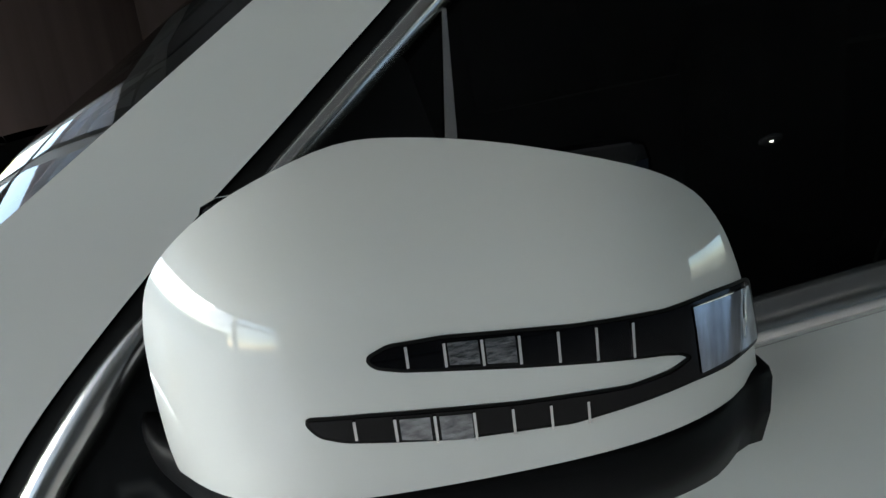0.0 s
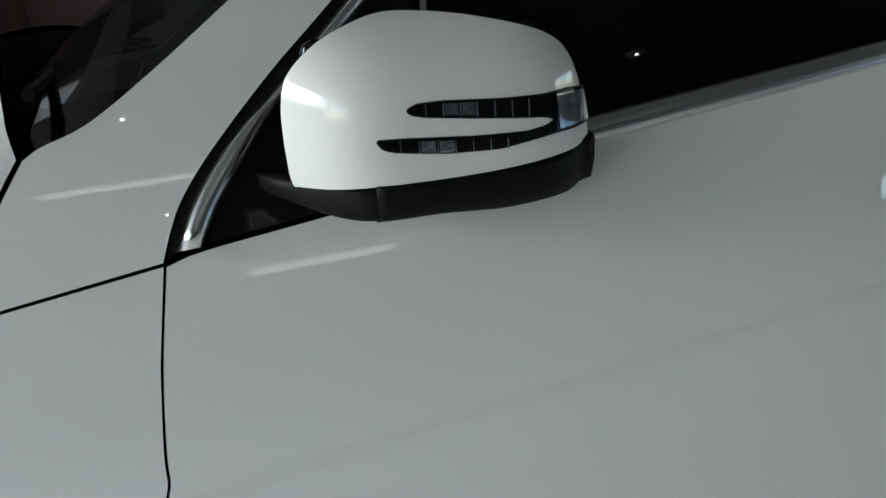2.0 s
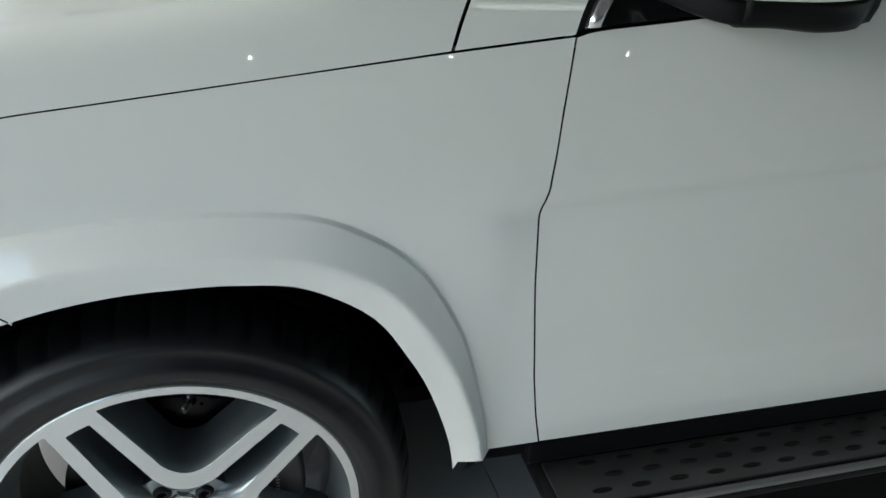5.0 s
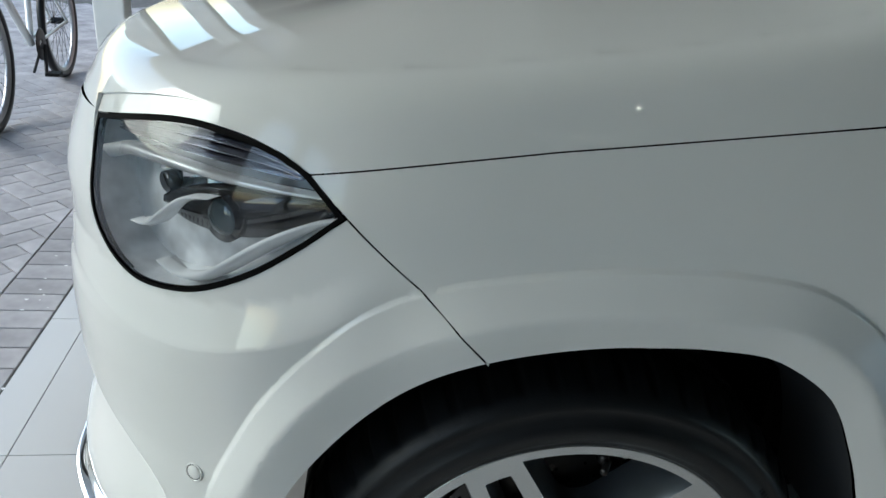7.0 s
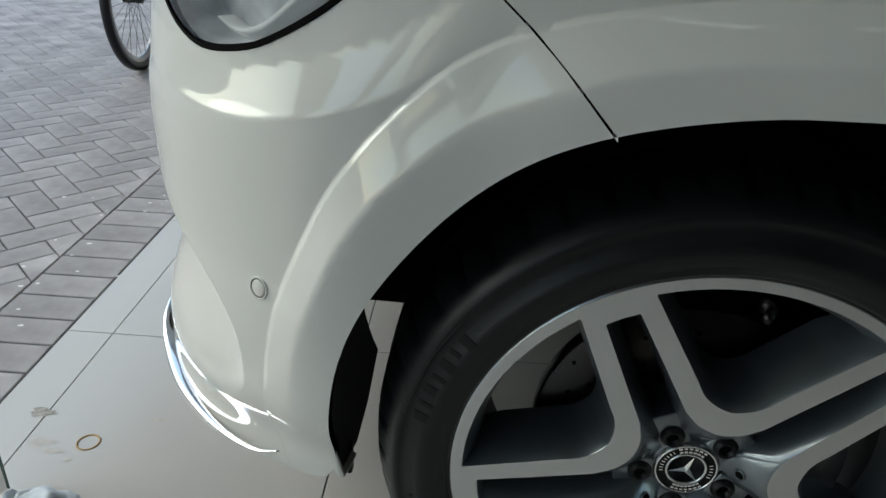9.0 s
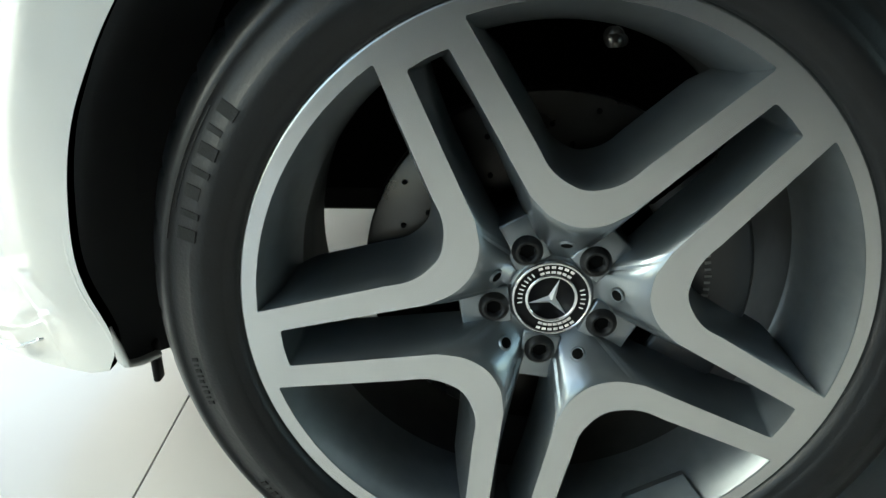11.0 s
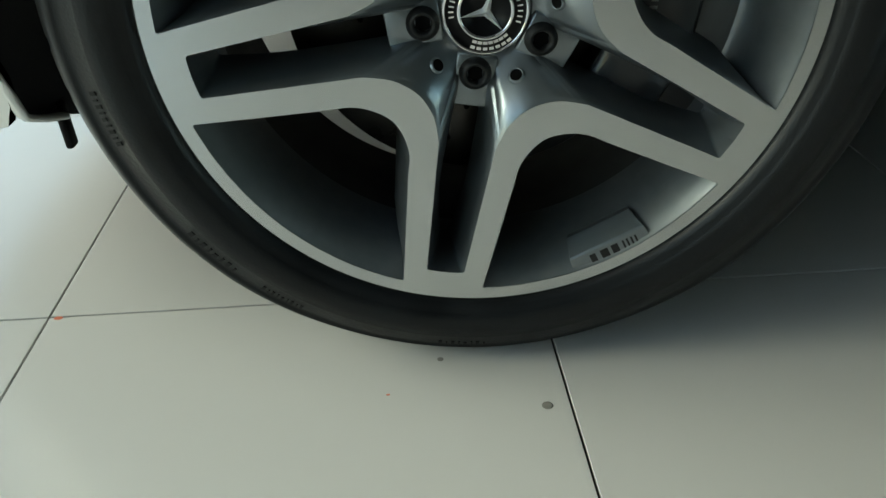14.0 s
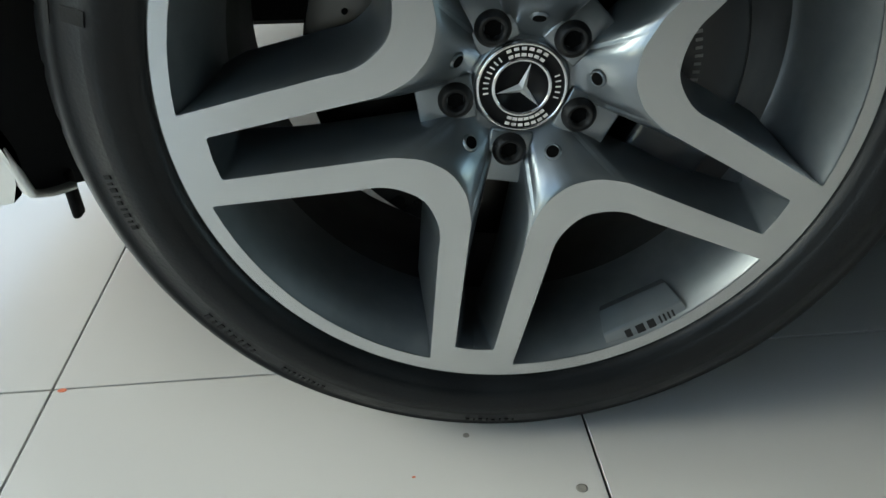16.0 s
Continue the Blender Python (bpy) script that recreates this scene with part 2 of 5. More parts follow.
def panel(name, outline, fmap, d=0.02, rim=0.012, gap=0.0, holes=(), lift=0.0, lines=()):
    """A skin cut to an outline in the plane of fmap(u, v), with a turned-in edge. Returns a mesh."""
    outline = resample(outline, d)
    if gap:
        outline = shrink(outline, gap)
    vo, tri, marks = flat([outline, *holes], d, lines)
    e = 1e-3
    P, N = [], []
    for u, v in vo:
        p = np.array(fmap(u, v))
        n = np.cross(np.array(fmap(u + e, v)) - np.array(fmap(u - e, v)), np.array(fmap(u, v + e)) - np.array(fmap(u, v - e)))
        n /= max(np.linalg.norm(n), 1e-12)
        P.append(p + n * lift)
        N.append(n)
    faces = []
    for a, b, c in tri:
        g = np.cross(P[b] - P[a], P[c] - P[a])
        faces.append((a, b, c) if np.dot(g, N[a]) > 0 else (a, c, b))
    if rim:
        for mk in marks:
            k = len(P)
            n = len(mk)
            for i in mk:
                P.append(P[i].copy()); N.append(N[i])
            for i in mk:
                P.append(P[i] - N[i] * rim); N.append(N[i])
            for i in range(n):
                j = (i + 1) % n
                faces.append((k + i, k + j, k + n + j, k + n + i))
            for i in range(n):
                j = (i + 1) % n
                q = P[k + j] - P[k + i]
                out = np.cross(q, N[k + i])
                out /= max(np.linalg.norm(out), 1e-12)
                N[k + i] = N[k + n + i] = out
    return sheet(name, P, faces, N)


def mirrored(ob, name=None, parent=None):
    """The same part on the car's other side."""
    me = ob.data.copy()
    me.transform(Matrix.Translation((0, 2 * YC, 0)) @ Matrix.Diagonal((1, -1, 1, 1)))
    me.flip_normals()
    o = new(name or ob.name, me)
    o.parent = parent or ob.parent
    if "label" in ob:
        o["label"] = ob["label"]
    return o


# ---- the body's surface ----
YC = 0.96                # the car's middle plane
X0, X1 = -0.10, 3.55     # where the plan begins to round to nose and tail
HUB = 0.375
side_of = table([(.2, .05), (.3, .03), (.43, .0), (.50, .0), (.555, .002), (.60, .007), (.75, .001), (.90, -.008), (.97, -.005), (1.05, .014),
                 (1.15, .052), (1.30, .115), (1.45, .19), (1.62, .28), (1.75, .36)])
nose_of = table([(.2, -.87), (.27, -.89), (.35, -.875), (.45, -.855), (.55, -.845), (.7, -.845), (.76, -.84), (.80, -.83), (.9, -.83), (1.0, -.80), (1.1, -.74)])
scoop_of = table([(.36, -.60), (.40, -.575), (.43, -.565), (.467, -.567), (.497, -.574), (.54, -.60), (.57, -.636), (.60, -.69), (.66, -.76)])
tail_of = table([(.2, 4.10), (.5, 4.22), (.9, 4.20), (1.2, 4.10), (1.75, 3.80)])
arch_of = table([(-15, .452), (5, .450), (18, .448), (36, .457), (52, .476), (63, .474), (74, .456), (87, .440), (100, .436), (121, .441), (143, .437),
                 (162, .441), (175, .442), (186, .448), (200, .456)])
# widths of the flared lip's face, and of face and slope together, round the arch
lip1_of = table([(-20, .053), (25, .053), (87, .049), (103, .053), (118, .058), (132, .065), (140, .067), (149, .062), (156, .057), (200, .053)])
lip2_of = table([(-20, .062), (14, .072), (25, .081), (37, .094), (48, .100), (57, .105), (70, .104), (80, .102), (95, .101), (102, .103), (113, .112), (124, .118), (130, .114), (143, .106), (150, .098), (156, .094), (200, .090)])
# the bumper's shoulder line below the lamp
fold_of = table([(-.84, .802), (-.72, .797), (-.658, .787), (-.601, .777), (-.545, .779), (-.483, .791), (-.424, .808), (-.370, .829), (-.331, .854), (-.30, .876)])


def arch_angle(x, z, xc=0.0):
    a = math.degrees(math.atan2(z - 0.40, x - xc))
    return a + 360 if a < -90 else a


def arch_gap(x, z, xc=0.0):
    return math.hypot(x - xc, z - 0.40) - arch_of(arch_angle(x, z, xc))


def flare(x, z):
    g = 0.0
    for xc in (0.0, 3.075):
        if abs(x - xc) < 0.8 and z < 1.05:
            d = arch_gap(x, z, xc)
            if d < 0.16:
                d = max(d, -0.02)
                a = arch_angle(x, z, xc)
                l1, l2 = lip1_of(a), lip2_of(a)
                e = 0.0
                if d < l2:
                    e = -0.021 * min(1.0, (l2 - d) / (l2 - l1)) - 0.0045 * min(1.0, (l2 - d) / 0.003)
                e += 0.009 * max(0.0, (l1 - 0.006 - d) / l1)
                e *= 1 - 0.25 * step(0.16, 0.30, -x + xc) * step(0.72, 0.84, z)
                if x < xc:
                    e *= 1 - 0.85 * step(0.0, 1.0, (0.66 - z) / 0.26)
                g = min(g, e)
    return g


TH = np.linspace(0, math.pi / 2, 3000)
SX, SY = np.sin(TH) ** (2 / 3), np.maximum(np.cos(TH), 0) ** (2 / 3)
ARC = np.concatenate([[0], np.cumsum(np.hypot(0.82 * np.diff(SX), 0.95 * np.diff(SY)))])


def crease(x):
    return 0.925 + 0.078 * min(1.2, max(0, (x - 0.57) / 1.2))


def skin(u, z, inset=0.0):
    """The car's left flank: u runs along it, equal to x where it is straight, and round the corners."""
    s = side_of(z)
    if 0.45 < u < 3.3:
        dz = crease(u) - z
        f = step(0.47, 0.58, u) * (1 - step(2.6, 3.2, u))
        s += f * 0.012 * step(-0.008, 0.026, dz) * math.exp(-max(0, dz) / 0.12)
    if 1.40 < u < 1.76 and 0.98 < z < 1.20:
        h = z - 1.096 - 0.17 * (u - 1.575)
        s += 0.026 * math.exp(-((u - 1.578) / 0.092) ** 4 - ((h - .004) / 0.027) ** 2)
    s += inset
    if u < X0:
        b = (X0 - nose_of(z)) * max(0.0, 1 - inset / 0.90)
        x = X0 - b * float(np.interp(X0 - u, ARC, SX))
        t = min(1.0, max(0.0, (z - fold_of(x)) / 0.055))
        s -= 0.029 * (1 - t) ** 1.08 * step(0.17, 0.44, X0 - u) * step(0.30, 0.45, z)
        y = YC - (YC - s) * float(np.interp(X0 - u, ARC, SY))
        if 0.36 < z < 0.66 and not inset:
            t = min(1.0, max(0.0, (scoop_of(z) - x) / 0.065))
            g = 0.036 * t * (2 - t) * step(0.36, 0.54, z) * (1 - step(0.56, 0.65, z))
            x, y = x + 0.55 * g, y + 0.8 * g
    elif u > X1:
        b = tail_of(z) - X1 - inset
        x = X1 + b * float(np.interp(u - X1, ARC, SX))
        y = YC - (YC - s) * float(np.interp(u - X1, ARC, SY))
    else:
        x, y = u, s
    return (x, y + flare(x, z) if abs(y) < 0.3 else y, z)


def along(x, z):
    """u of the point of the flank at x and height z."""
    if x < X0:
        return X0 - float(np.interp((X0 - x) / (X0 - nose_of(z)), SX, ARC))
    if x > X1:
        return X1 + float(np.interp((x - X1) / (tail_of(z) - X1), SX, ARC))
    return x


def uz(pts, n=0):
    q = [(along(x, z), z) for x, z in pts]
    return [tuple(p) for p in spline(q, n)] if n else q


def arch_line(a0, a1, n, xc=0.0, out=0.0, lip=None):
    r = []
    for i in range(n + 1):
        a = a0 + (a1 - a0) * i / n
        R = arch_of(a) + out + (lip(a) if lip else 0.0)
        x, z = xc + R * math.cos(radians(a)), 0.40 + R * math.sin(radians(a))
        r.append((along(x, z), z))
    return r


# ---- the car ----
car = tagged(new("car"), "white large SUV parked on the showroom tiles, its mirrors folded", "car")
UEND = X0 - ARC[-1]      # the nose on the middle plane
UTAIL = X1 + ARC[-1]
SEAM = [(-.376, 1.024), (-.219, 1.051), (-.03, 1.077), (.216, 1.107), (.418, 1.131), (.60, 1.151)]
CUT = [(.60, 1.151), (.580, 1.06), (.5675, .98), (.5645, .948), (.560, .932), (.5565, .915), (.557, .88), (.566, .78), (.584, .64), (.597, .53), (.613, .450)]
REARCUT = [(1.874, 1.262), (1.868, 1.16), (1.832, 1.02), (1.797, .86), (1.778, .70), (1.785, .58), (1.765, .450)]
BELT = [(.60, 1.151), (.64, 1.160), (.76, 1.172), (1.07, 1.204), (1.344, 1.228), (1.60, 1.250), (1.874, 1.262)]
JOINT = [(-.157, .808), (-.199, .857), (-.236, .893), (-.333, .981)]
LAMP_TOP = [(-.335, .981), (-.376, 1.024), (-.408, 1.042), (-.442, 1.052), (-.476, 1.057), (-.515, 1.058), (-.555, 1.053), (-.600, 1.042), (-.664, 1.022)]
LAMP_LOW = [(-.664, 1.022), (-.669, .965), (-.668, .90), (-.655, .872), (-.632, .850), (-.597, .838), (-.545, .845), (-.500, .861), (-.437, .898), (-.380, .942), (-.335, .981)]


def both(ob):
    mirrored(ob)
    return ob


def skin_part(name, outline, mat=PAINT, parent=None, d=0.02, inset=0.0, rim=0.012, gap=0.0013, lift=0.0, label="", twin=True, lines=()):
    ob = part(name, panel(name, outline, lambda u, v: skin(u, v, inset), d, rim, gap, lift=lift, lines=lines), mat, parent or car, label)
    if twin:
        both(ob)
    return ob


# front wing, with its flared lip
fender = [*uz(SEAM, 4), *uz(CUT[1:], 4), *uz([(.53, .450), (.458, .450)]), *arch_line(4, 111, 40), *uz(JOINT[1:3], 3), *uz([(-.333, .981)])]
LIPS = [arch_line(-20, 200, 110, 0, o, lip2_of) for o in (-.006, -.003, 0, .003)] + [arch_line(-20, 200, 110, 0, o, lip1_of) for o in (-.005, 0, .005)]
skin_part("fender", fender, d=0.011, gap=.001, lines=LIPS)

# front door
door = [*uz(BELT, 4), *uz(REARCUT[1:], 4), *uz([(1.4, .450), (1.0, .450)]), *uz(CUT[::-1], 4)[:-1]]
front_door = skin_part("front_door", door, d=0.016, gap=0.002)

# rear door, tail and rear quarter
REAR = [(1.874, 1.262), (2.3, 1.29), (2.75, 1.31), (2.80, 1.20), (2.80, 1.05), (2.72, .90)]
rear_door = [*uz(REAR), *arch_line(139, 184, 12, 3.075), *uz([(2.2, .450), (1.9, .450)]), *uz(REARCUT[::-1], 4)[:-1]]
skin_part("rear_door", rear_door, d=0.03, gap=-.0009)
quarter = [*uz([(2.75, 1.31), (3.3, 1.34), (3.55, 1.35)]), (3.9, 1.36), (UTAIL, 1.36), (UTAIL, .35), (3.9, .30), (along(3.53, .30), .30),
           *arch_line(-12, 137, 40, 3.075), *uz(REAR[:2:-1])]
skin_part("rear_quarter", quarter, d=0.04)
# black sheet behind the panels puts the shade of the gaps into colour
skin_part("inner_shell", [*uz([(-.345, 1.035), (-.05, 1.095), (.40, 1.155), (.60, 1.175), (1.8, 1.25), (3.5, 1.32)]), (3.9, 1.33), (3.9, .5), *arch_line(-5, 185, 30, 3.075, 0.03),
                          *uz([(2.5, .40), (1.0, .40), (.47, .40)]), *arch_line(2, 150, 30, 0, 0.03), *uz([(-.42, .70), (-.36, .93)])], BLACK, d=0.05, inset=0.022, rim=0)

# front bumper
LOW = [(-.4447, .316), (-.450, .290), (-.463, .266), (-.49, .257), (-.52, .252), (-.60, .246), (-.70, .236)]
bumper = [*uz(JOINT, 3), *uz(LAMP_LOW[::-1], 3)[1:], *uz([(-.672, 1.024), (-.735, 1.012)]), (along(-.735, 1.012) - .08, 1.0), (UEND, .97), (UEND, .225),
          (-.95, .225), *uz(LOW[::-1]), *arch_line(186.5, 111, 40)]
FOLD = [[(along(-.30 - .0125 * i, fold_of(-.30 - .0125 * i) + o), fold_of(-.30 - .0125 * i) + o) for i in range(2, 42)] for o in (-.003, 0, .005, .012)]
SCOOP = [[(along(scoop_of(.385 + .008 * i) + o, .385 + .008 * i), .385 + .008 * i) for i in range(33)] for o in (.003, 0, -.005, -.012)]
front_bumper = skin_part("front_bumper", bumper, d=0.011, lines=LIPS + FOLD + SCOOP)

# lip of bright trim under the bumper's corner
lip = spline([(-.530, .062, .306), (-.575, .090, .284), (-.653, .160, .266), (-.739, .250, .262), (-.800, .345, .264), (-.832, .42, .285), (-.84, .50, .30)], 8)
bm = bmesh.new()
rows = []
for i, p in enumerate(lip):
    t = i / (len(lip) - 1)
    w = .002 + .006 * step(.05, .5, t)
    f = .2 + .8 * step(.15, .7, t)
    rows.append([bm.verts.new((p[0] + a * f * .6 - .010 * step(0, .4, t), p[1] + a * f - .014 * step(0, .4, t), p[2] + b)) for a, b in ((.016, w), (.004, w), (-.004, w * .6), (-.006, 0), (-.004, -w * .6), (.004, -w), (.016, -w))])
for p, q in zip(rows, rows[1:]):
    for k in range(6):
        bm.faces.new((p[k], q[k], q[k + 1], p[k + 1]))
bm.faces.new(rows[0]); bm.faces.new(rows[-1])
bmesh.ops.recalc_face_normals(bm, faces=bm.faces)
both(part("bumper_trim", smooth(bm), BRIGHT, car, "bright chrome lip"))

# parking sensors
sx, sz = -.531, .576
p = Vector(skin(along(sx, sz), sz))
q = Vector(skin(along(sx - .01, sz), sz)) - p
r = Vector(skin(along(sx, sz), sz + .01)) - p
nrm = q.cross(r).normalized() * -1
if nrm.y > 0:
    nrm = -nrm
turn = nrm.to_track_quat("Y", "Z").to_matrix().to_4x4()
ob = part("parking_sensor", lathe([(0, .0015), (.0095, .0015), (.0105, .0008), (.0105, -.003)], 32), PAINT, car, "round painted sensor")
ob.matrix_local = Matrix.Translation(p) @ turn
part("ring", lathe([(.0108, .0003), (.0118, .0006), (.0118, .0004), (.0122, -.001)], 32), SEAL, ob)
part("ring", lathe([(.0122, -.002), (.0122, .0012), (.0135, .0015), (.0145, .0008), (.0145, -.002)], 32), PAINT, ob)

# wheel arch liners
for xc in (0.0, 3.075):
    bm = bmesh.new()
    rows = []
    for i in range(41):
        a = 2 + 176 * i / 40
        R = arch_of(a) + 0.012
        c, s_ = math.cos(radians(a)), math.sin(radians(a))
        rows.append([bm.verts.new((xc + (R + o) * c, y, 0.40 + (R + o) * s_)) for y, o in ((max(skin(along(xc + R * c, .4 + R * s_), .4 + R * s_)[1] + .006, -.02), -.010), (.035, .004), (.06, .008), (.20, .012), (.42, .015))])
    for pr, qr in zip(rows, rows[1:]):
        for j in range(4):
            bm.faces.new((pr[j], pr[j + 1], qr[j + 1], qr[j]))
    both(part("wheel_arch_liner", smooth(bm), LINER, car, "black felt liner"))
low_of = table([(-.03, .335), (.012, .306), (.035, .290), (.06, .276), (.09, .262), (.132, .247), (.22, .215), (.50, .20)])


def arch_x(z):
    a = 180 - math.degrees(math.asin(max(-1, min(1, (z - .40) / .445))))
    return arch_of(a) * math.cos(radians(a)) - .002


bm = bmesh.new()
rows = []
for yy, o in ((-.02, 0), (.02, .001), (.038, -.002), (.056, -.005), (.085, -.009), (.125, -.012), (.18, -.020), (.30, -.032), (.46, -.046)):
    col = []
    for i in range(19):
        z = low_of(yy) + .004 + (.656 - low_of(yy)) * i / 18
        x = arch_x(z)
        col.append(bm.verts.new((x + o, max(yy, skin(along(x, z), z)[1] + .004), z)))
    rows.append(col)
for pr, qr in zip(rows, rows[1:]):
    for j in range(18):
        bm.faces.new((pr[j], pr[j + 1], qr[j + 1], qr[j]))
bmesh.ops.remove_doubles(bm, verts=bm.verts, dist=1e-5)
both(part("bumper_liner", smooth(bm), LINER, car, "black felt liner behind the bumper"))
# unseen black block, added to stop light leaking into the wheel arch
bm = bmesh.new()
box(bm, (-.72, .43, .31), (.45, 1.49, .98), .05)
part("engine_bay", bm, BLACK, car)
bm = bmesh.new()
box(bm, (-.452, .131, .209), (-.443, .149, .262), .0035)
both(part("air_deflector", smooth(bm), PLASTIC, car, "black plastic flap"))
# the bumper's lower corner turns inwards under the liner
edge = spline([(-.05, .62), (-.05, .56), (-.05, .50), (-.05, .45), (-.05, .40), (-.05, .36), (-.05, .33), (.012, .304), (.035, .288), (.06, .274), (.09, .260), (.132, .245)], 5)
bm = bmesh.new()
rows = []
for i, (y, z) in enumerate(edge):
    y0, z0 = edge[max(0, i - 1)]
    y1, z1 = edge[min(len(edge) - 1, i + 1)]
    n = Vector((0, z0 - z1, y1 - y0)).normalized()
    x = arch_x(max(z, .27)) - .001
    c = Vector((x, max(y, skin(along(x, z), z)[1] + .0005), z))
    rows.append([bm.verts.new(p) for p in (c + Vector((-.012, .004, .002)), c + Vector((-.006, .0002, 0)), c, c + Vector((.0012, 0, 0)) + n * .002, c + Vector((.0014, 0, 0)) + n * .006, c + Vector((-.006, 0, 0)) + n * .008)])
for p, q in zip(rows, rows[1:]):
    for k in range(5):
        bm.faces.new((p[k], q[k], q[k + 1], p[k + 1]))
bmesh.ops.recalc_face_normals(bm, faces=bm.faces)
both(part("bumper_return", smooth(bm), PAINT, car))
# ---- bonnet ----
roll_of = table([(-1.45, 1.03), (-1.0, 1.045), (-.7, 1.06), (-.4, 1.085), (-.1, 1.115), (.2, 1.165), (.48, 1.254)])
ROLL, ARC0 = .075, radians(24)


def bonnet_skin(u, v):
    """Up the flank to the shoulder, round it, then over the top to the middle."""
    zr = roll_of(u)
    if v <= zr:
        return skin(u, v)
    s = v - zr
    ph = min(radians(86), ARC0 + s / ROLL)
    run = ROLL * (radians(86) - ARC0)
    ins = ROLL * (math.cos(ARC0) - math.cos(ph))
    z = zr + ROLL * (math.sin(ph) - math.sin(ARC0))
    if s > run:
        t = min(1.0, (s - run) / .86)
        ins += (YC - side_of(zr) - ins) * t
        z += (.075 + .050 * step(-.9, -.3, u)) * math.sin(t * math.pi / 2)
    x, y, _ = skin(u, zr, ins)
    return (x, min(y, YC), z)


TOPV = .075 * radians(62) + .86
u0 = along(-.664, 1.022)
nose = [(u0 + (UEND - u0) * i / 8, 1.024 - .035 * i / 8) for i in range(1, 9)]
rear = [(UEND + (.30 - UEND) * i / 20, roll_of(UEND + (.30 - UEND) * i / 20) + TOPV) for i in range(21)]
bonnet = [*uz([(.4888, 1.2645), (.4672, 1.233), (.4472, 1.200), (.4317, 1.165), (.4195, 1.1325)]), *uz(SEAM[3::-1], 4), *uz(LAMP_TOP[2:], 4), *nose, *rear]
ob = part("bonnet", panel("bonnet", bonnet, bonnet_skin, .018, .012, .0009), PAINT, car)
both(ob)

# ---- greenhouse ----
PIL_L = [(.492, 1.263), (.51, 1.273), (.555, 1.289), (.62, 1.329), (.70, 1.384), (.795, 1.450), (.93, 1.545), (1.08, 1.645), (1.20, 1.70)]
PIL_R = [(.603, 1.155), (.611, 1.178), (.627, 1.206), (.662, 1.246), (.732, 1.311), (.797, 1.364), (.885, 1.437), (1.00, 1.530), (1.13, 1.625), (1.24, 1.675)]
pillar = [*uz([(.4225, 1.1325), (.60, 1.1523)]), *uz(PIL_R[1:], 4), *uz(PIL_L[::-1], 4), *uz([(.4705, 1.233), (.4505, 1.20), (.435, 1.165)])]
skin_part("windscreen_pillar", pillar, d=0.016)
roofrail = [*uz([(1.20, 1.70), (1.8, 1.745), (2.6, 1.75), (3.4, 1.70), (3.55, 1.62), (3.4, 1.60), (2.6, 1.665), (1.8, 1.68), (1.24, 1.675)])]
skin_part("roof_rail_panel", roofrail, d=0.04)
CH_L = [(.614, 1.161), (.638, 1.204), (.683, 1.255), (.740, 1.300), (.797, 1.350), (.885, 1.423), (1.00, 1.515), (1.13, 1.608), (1.26, 1.655), (1.8, 1.664), (2.6, 1.648), (3.3, 1.585)]
CH_R = [(.639, 1.162), (.667, 1.206), (.730, 1.277), (.815, 1.347), (.886, 1.404), (1.00, 1.495), (1.13, 1.588), (1.26, 1.635), (1.8, 1.644), (2.6, 1.628), (3.3, 1.565)]
seal = [*uz(PIL_R, 4), *uz(CH_L[8::-1], 4)]
skin_part("window_seal", seal, SEAL, d=0.02, inset=0.004, gap=0)


def trim_bar(name, edge_a, edge_b, n, bulge, label):
    """A bar of rounded section between two lines of (x, z) on the flank."""
    def even(pts):
        q = np.array(spline(pts, 8))
        d = np.concatenate([[0], np.cumsum(np.hypot(*np.diff(q, axis=0).T))])
        return [(np.interp(d[-1] * i / n, d, q[:, 0]), np.interp(d[-1] * i / n, d, q[:, 1])) for i in range(n + 1)]
    bm = bmesh.new()
    rows = []
    for p, q in zip(even(edge_a), even(edge_b)):
        a, b = [Vector(skin(along(x, z), z)) for x, z in (p, q)]
        out = Vector((0, -1, .35)).normalized()
        row = [a - out * .006]
        for k in range(9):
            t = k / 8
            row.append(a.lerp(b, t) + out * (bulge * (1 - abs(2 * t - 1) ** 2.6) + .0005))
        rows.append([bm.verts.new(v) for v in row + [b - out * .006]])
    for p, q in zip(rows, rows[1:]):
        for k in range(10):
            bm.faces.new((p[k], q[k], q[k + 1], p[k + 1]))
    bm.faces.new(rows[0]); bm.faces.new(rows[-1])
    bmesh.ops.recalc_face_normals(bm, faces=bm.faces)
    return both(part(name, smooth(bm), CHROME, car, label))


trim_bar("chrome_frame_trim", CH_L, [CH_R[0], (.652, 1.186), *CH_R[1:]], 150, .0085, "satin chrome window trim")
BELT_C = [(.93, 1.190), *BELT[3:], (2.3, 1.29), (2.9, 1.325)]
trim_bar("chrome_belt_trim", [(x, z - .0045) for x, z in BELT_C], [(x, z + .024) for x, z in BELT_C], 110, .009, "satin chrome strip below the window")
skin_part("mirror_triangle", [*uz([(.641, 1.163), (.76, 1.174), (.93, 1.192), (.93, 1.212), (.899, 1.35), (.889, 1.40)]), *uz(CH_R[4:0:-1], 3)], PLASTIC, d=0.02, gap=0, inset=0.006)
skin_part("quarter_bar", uz([(.896, 1.30), (.907, 1.30), (.922, 1.43), (.919, 1.43)]), CHROME, d=0.02, gap=0, inset=0.004, label="thin tapered silver strip on the front window")
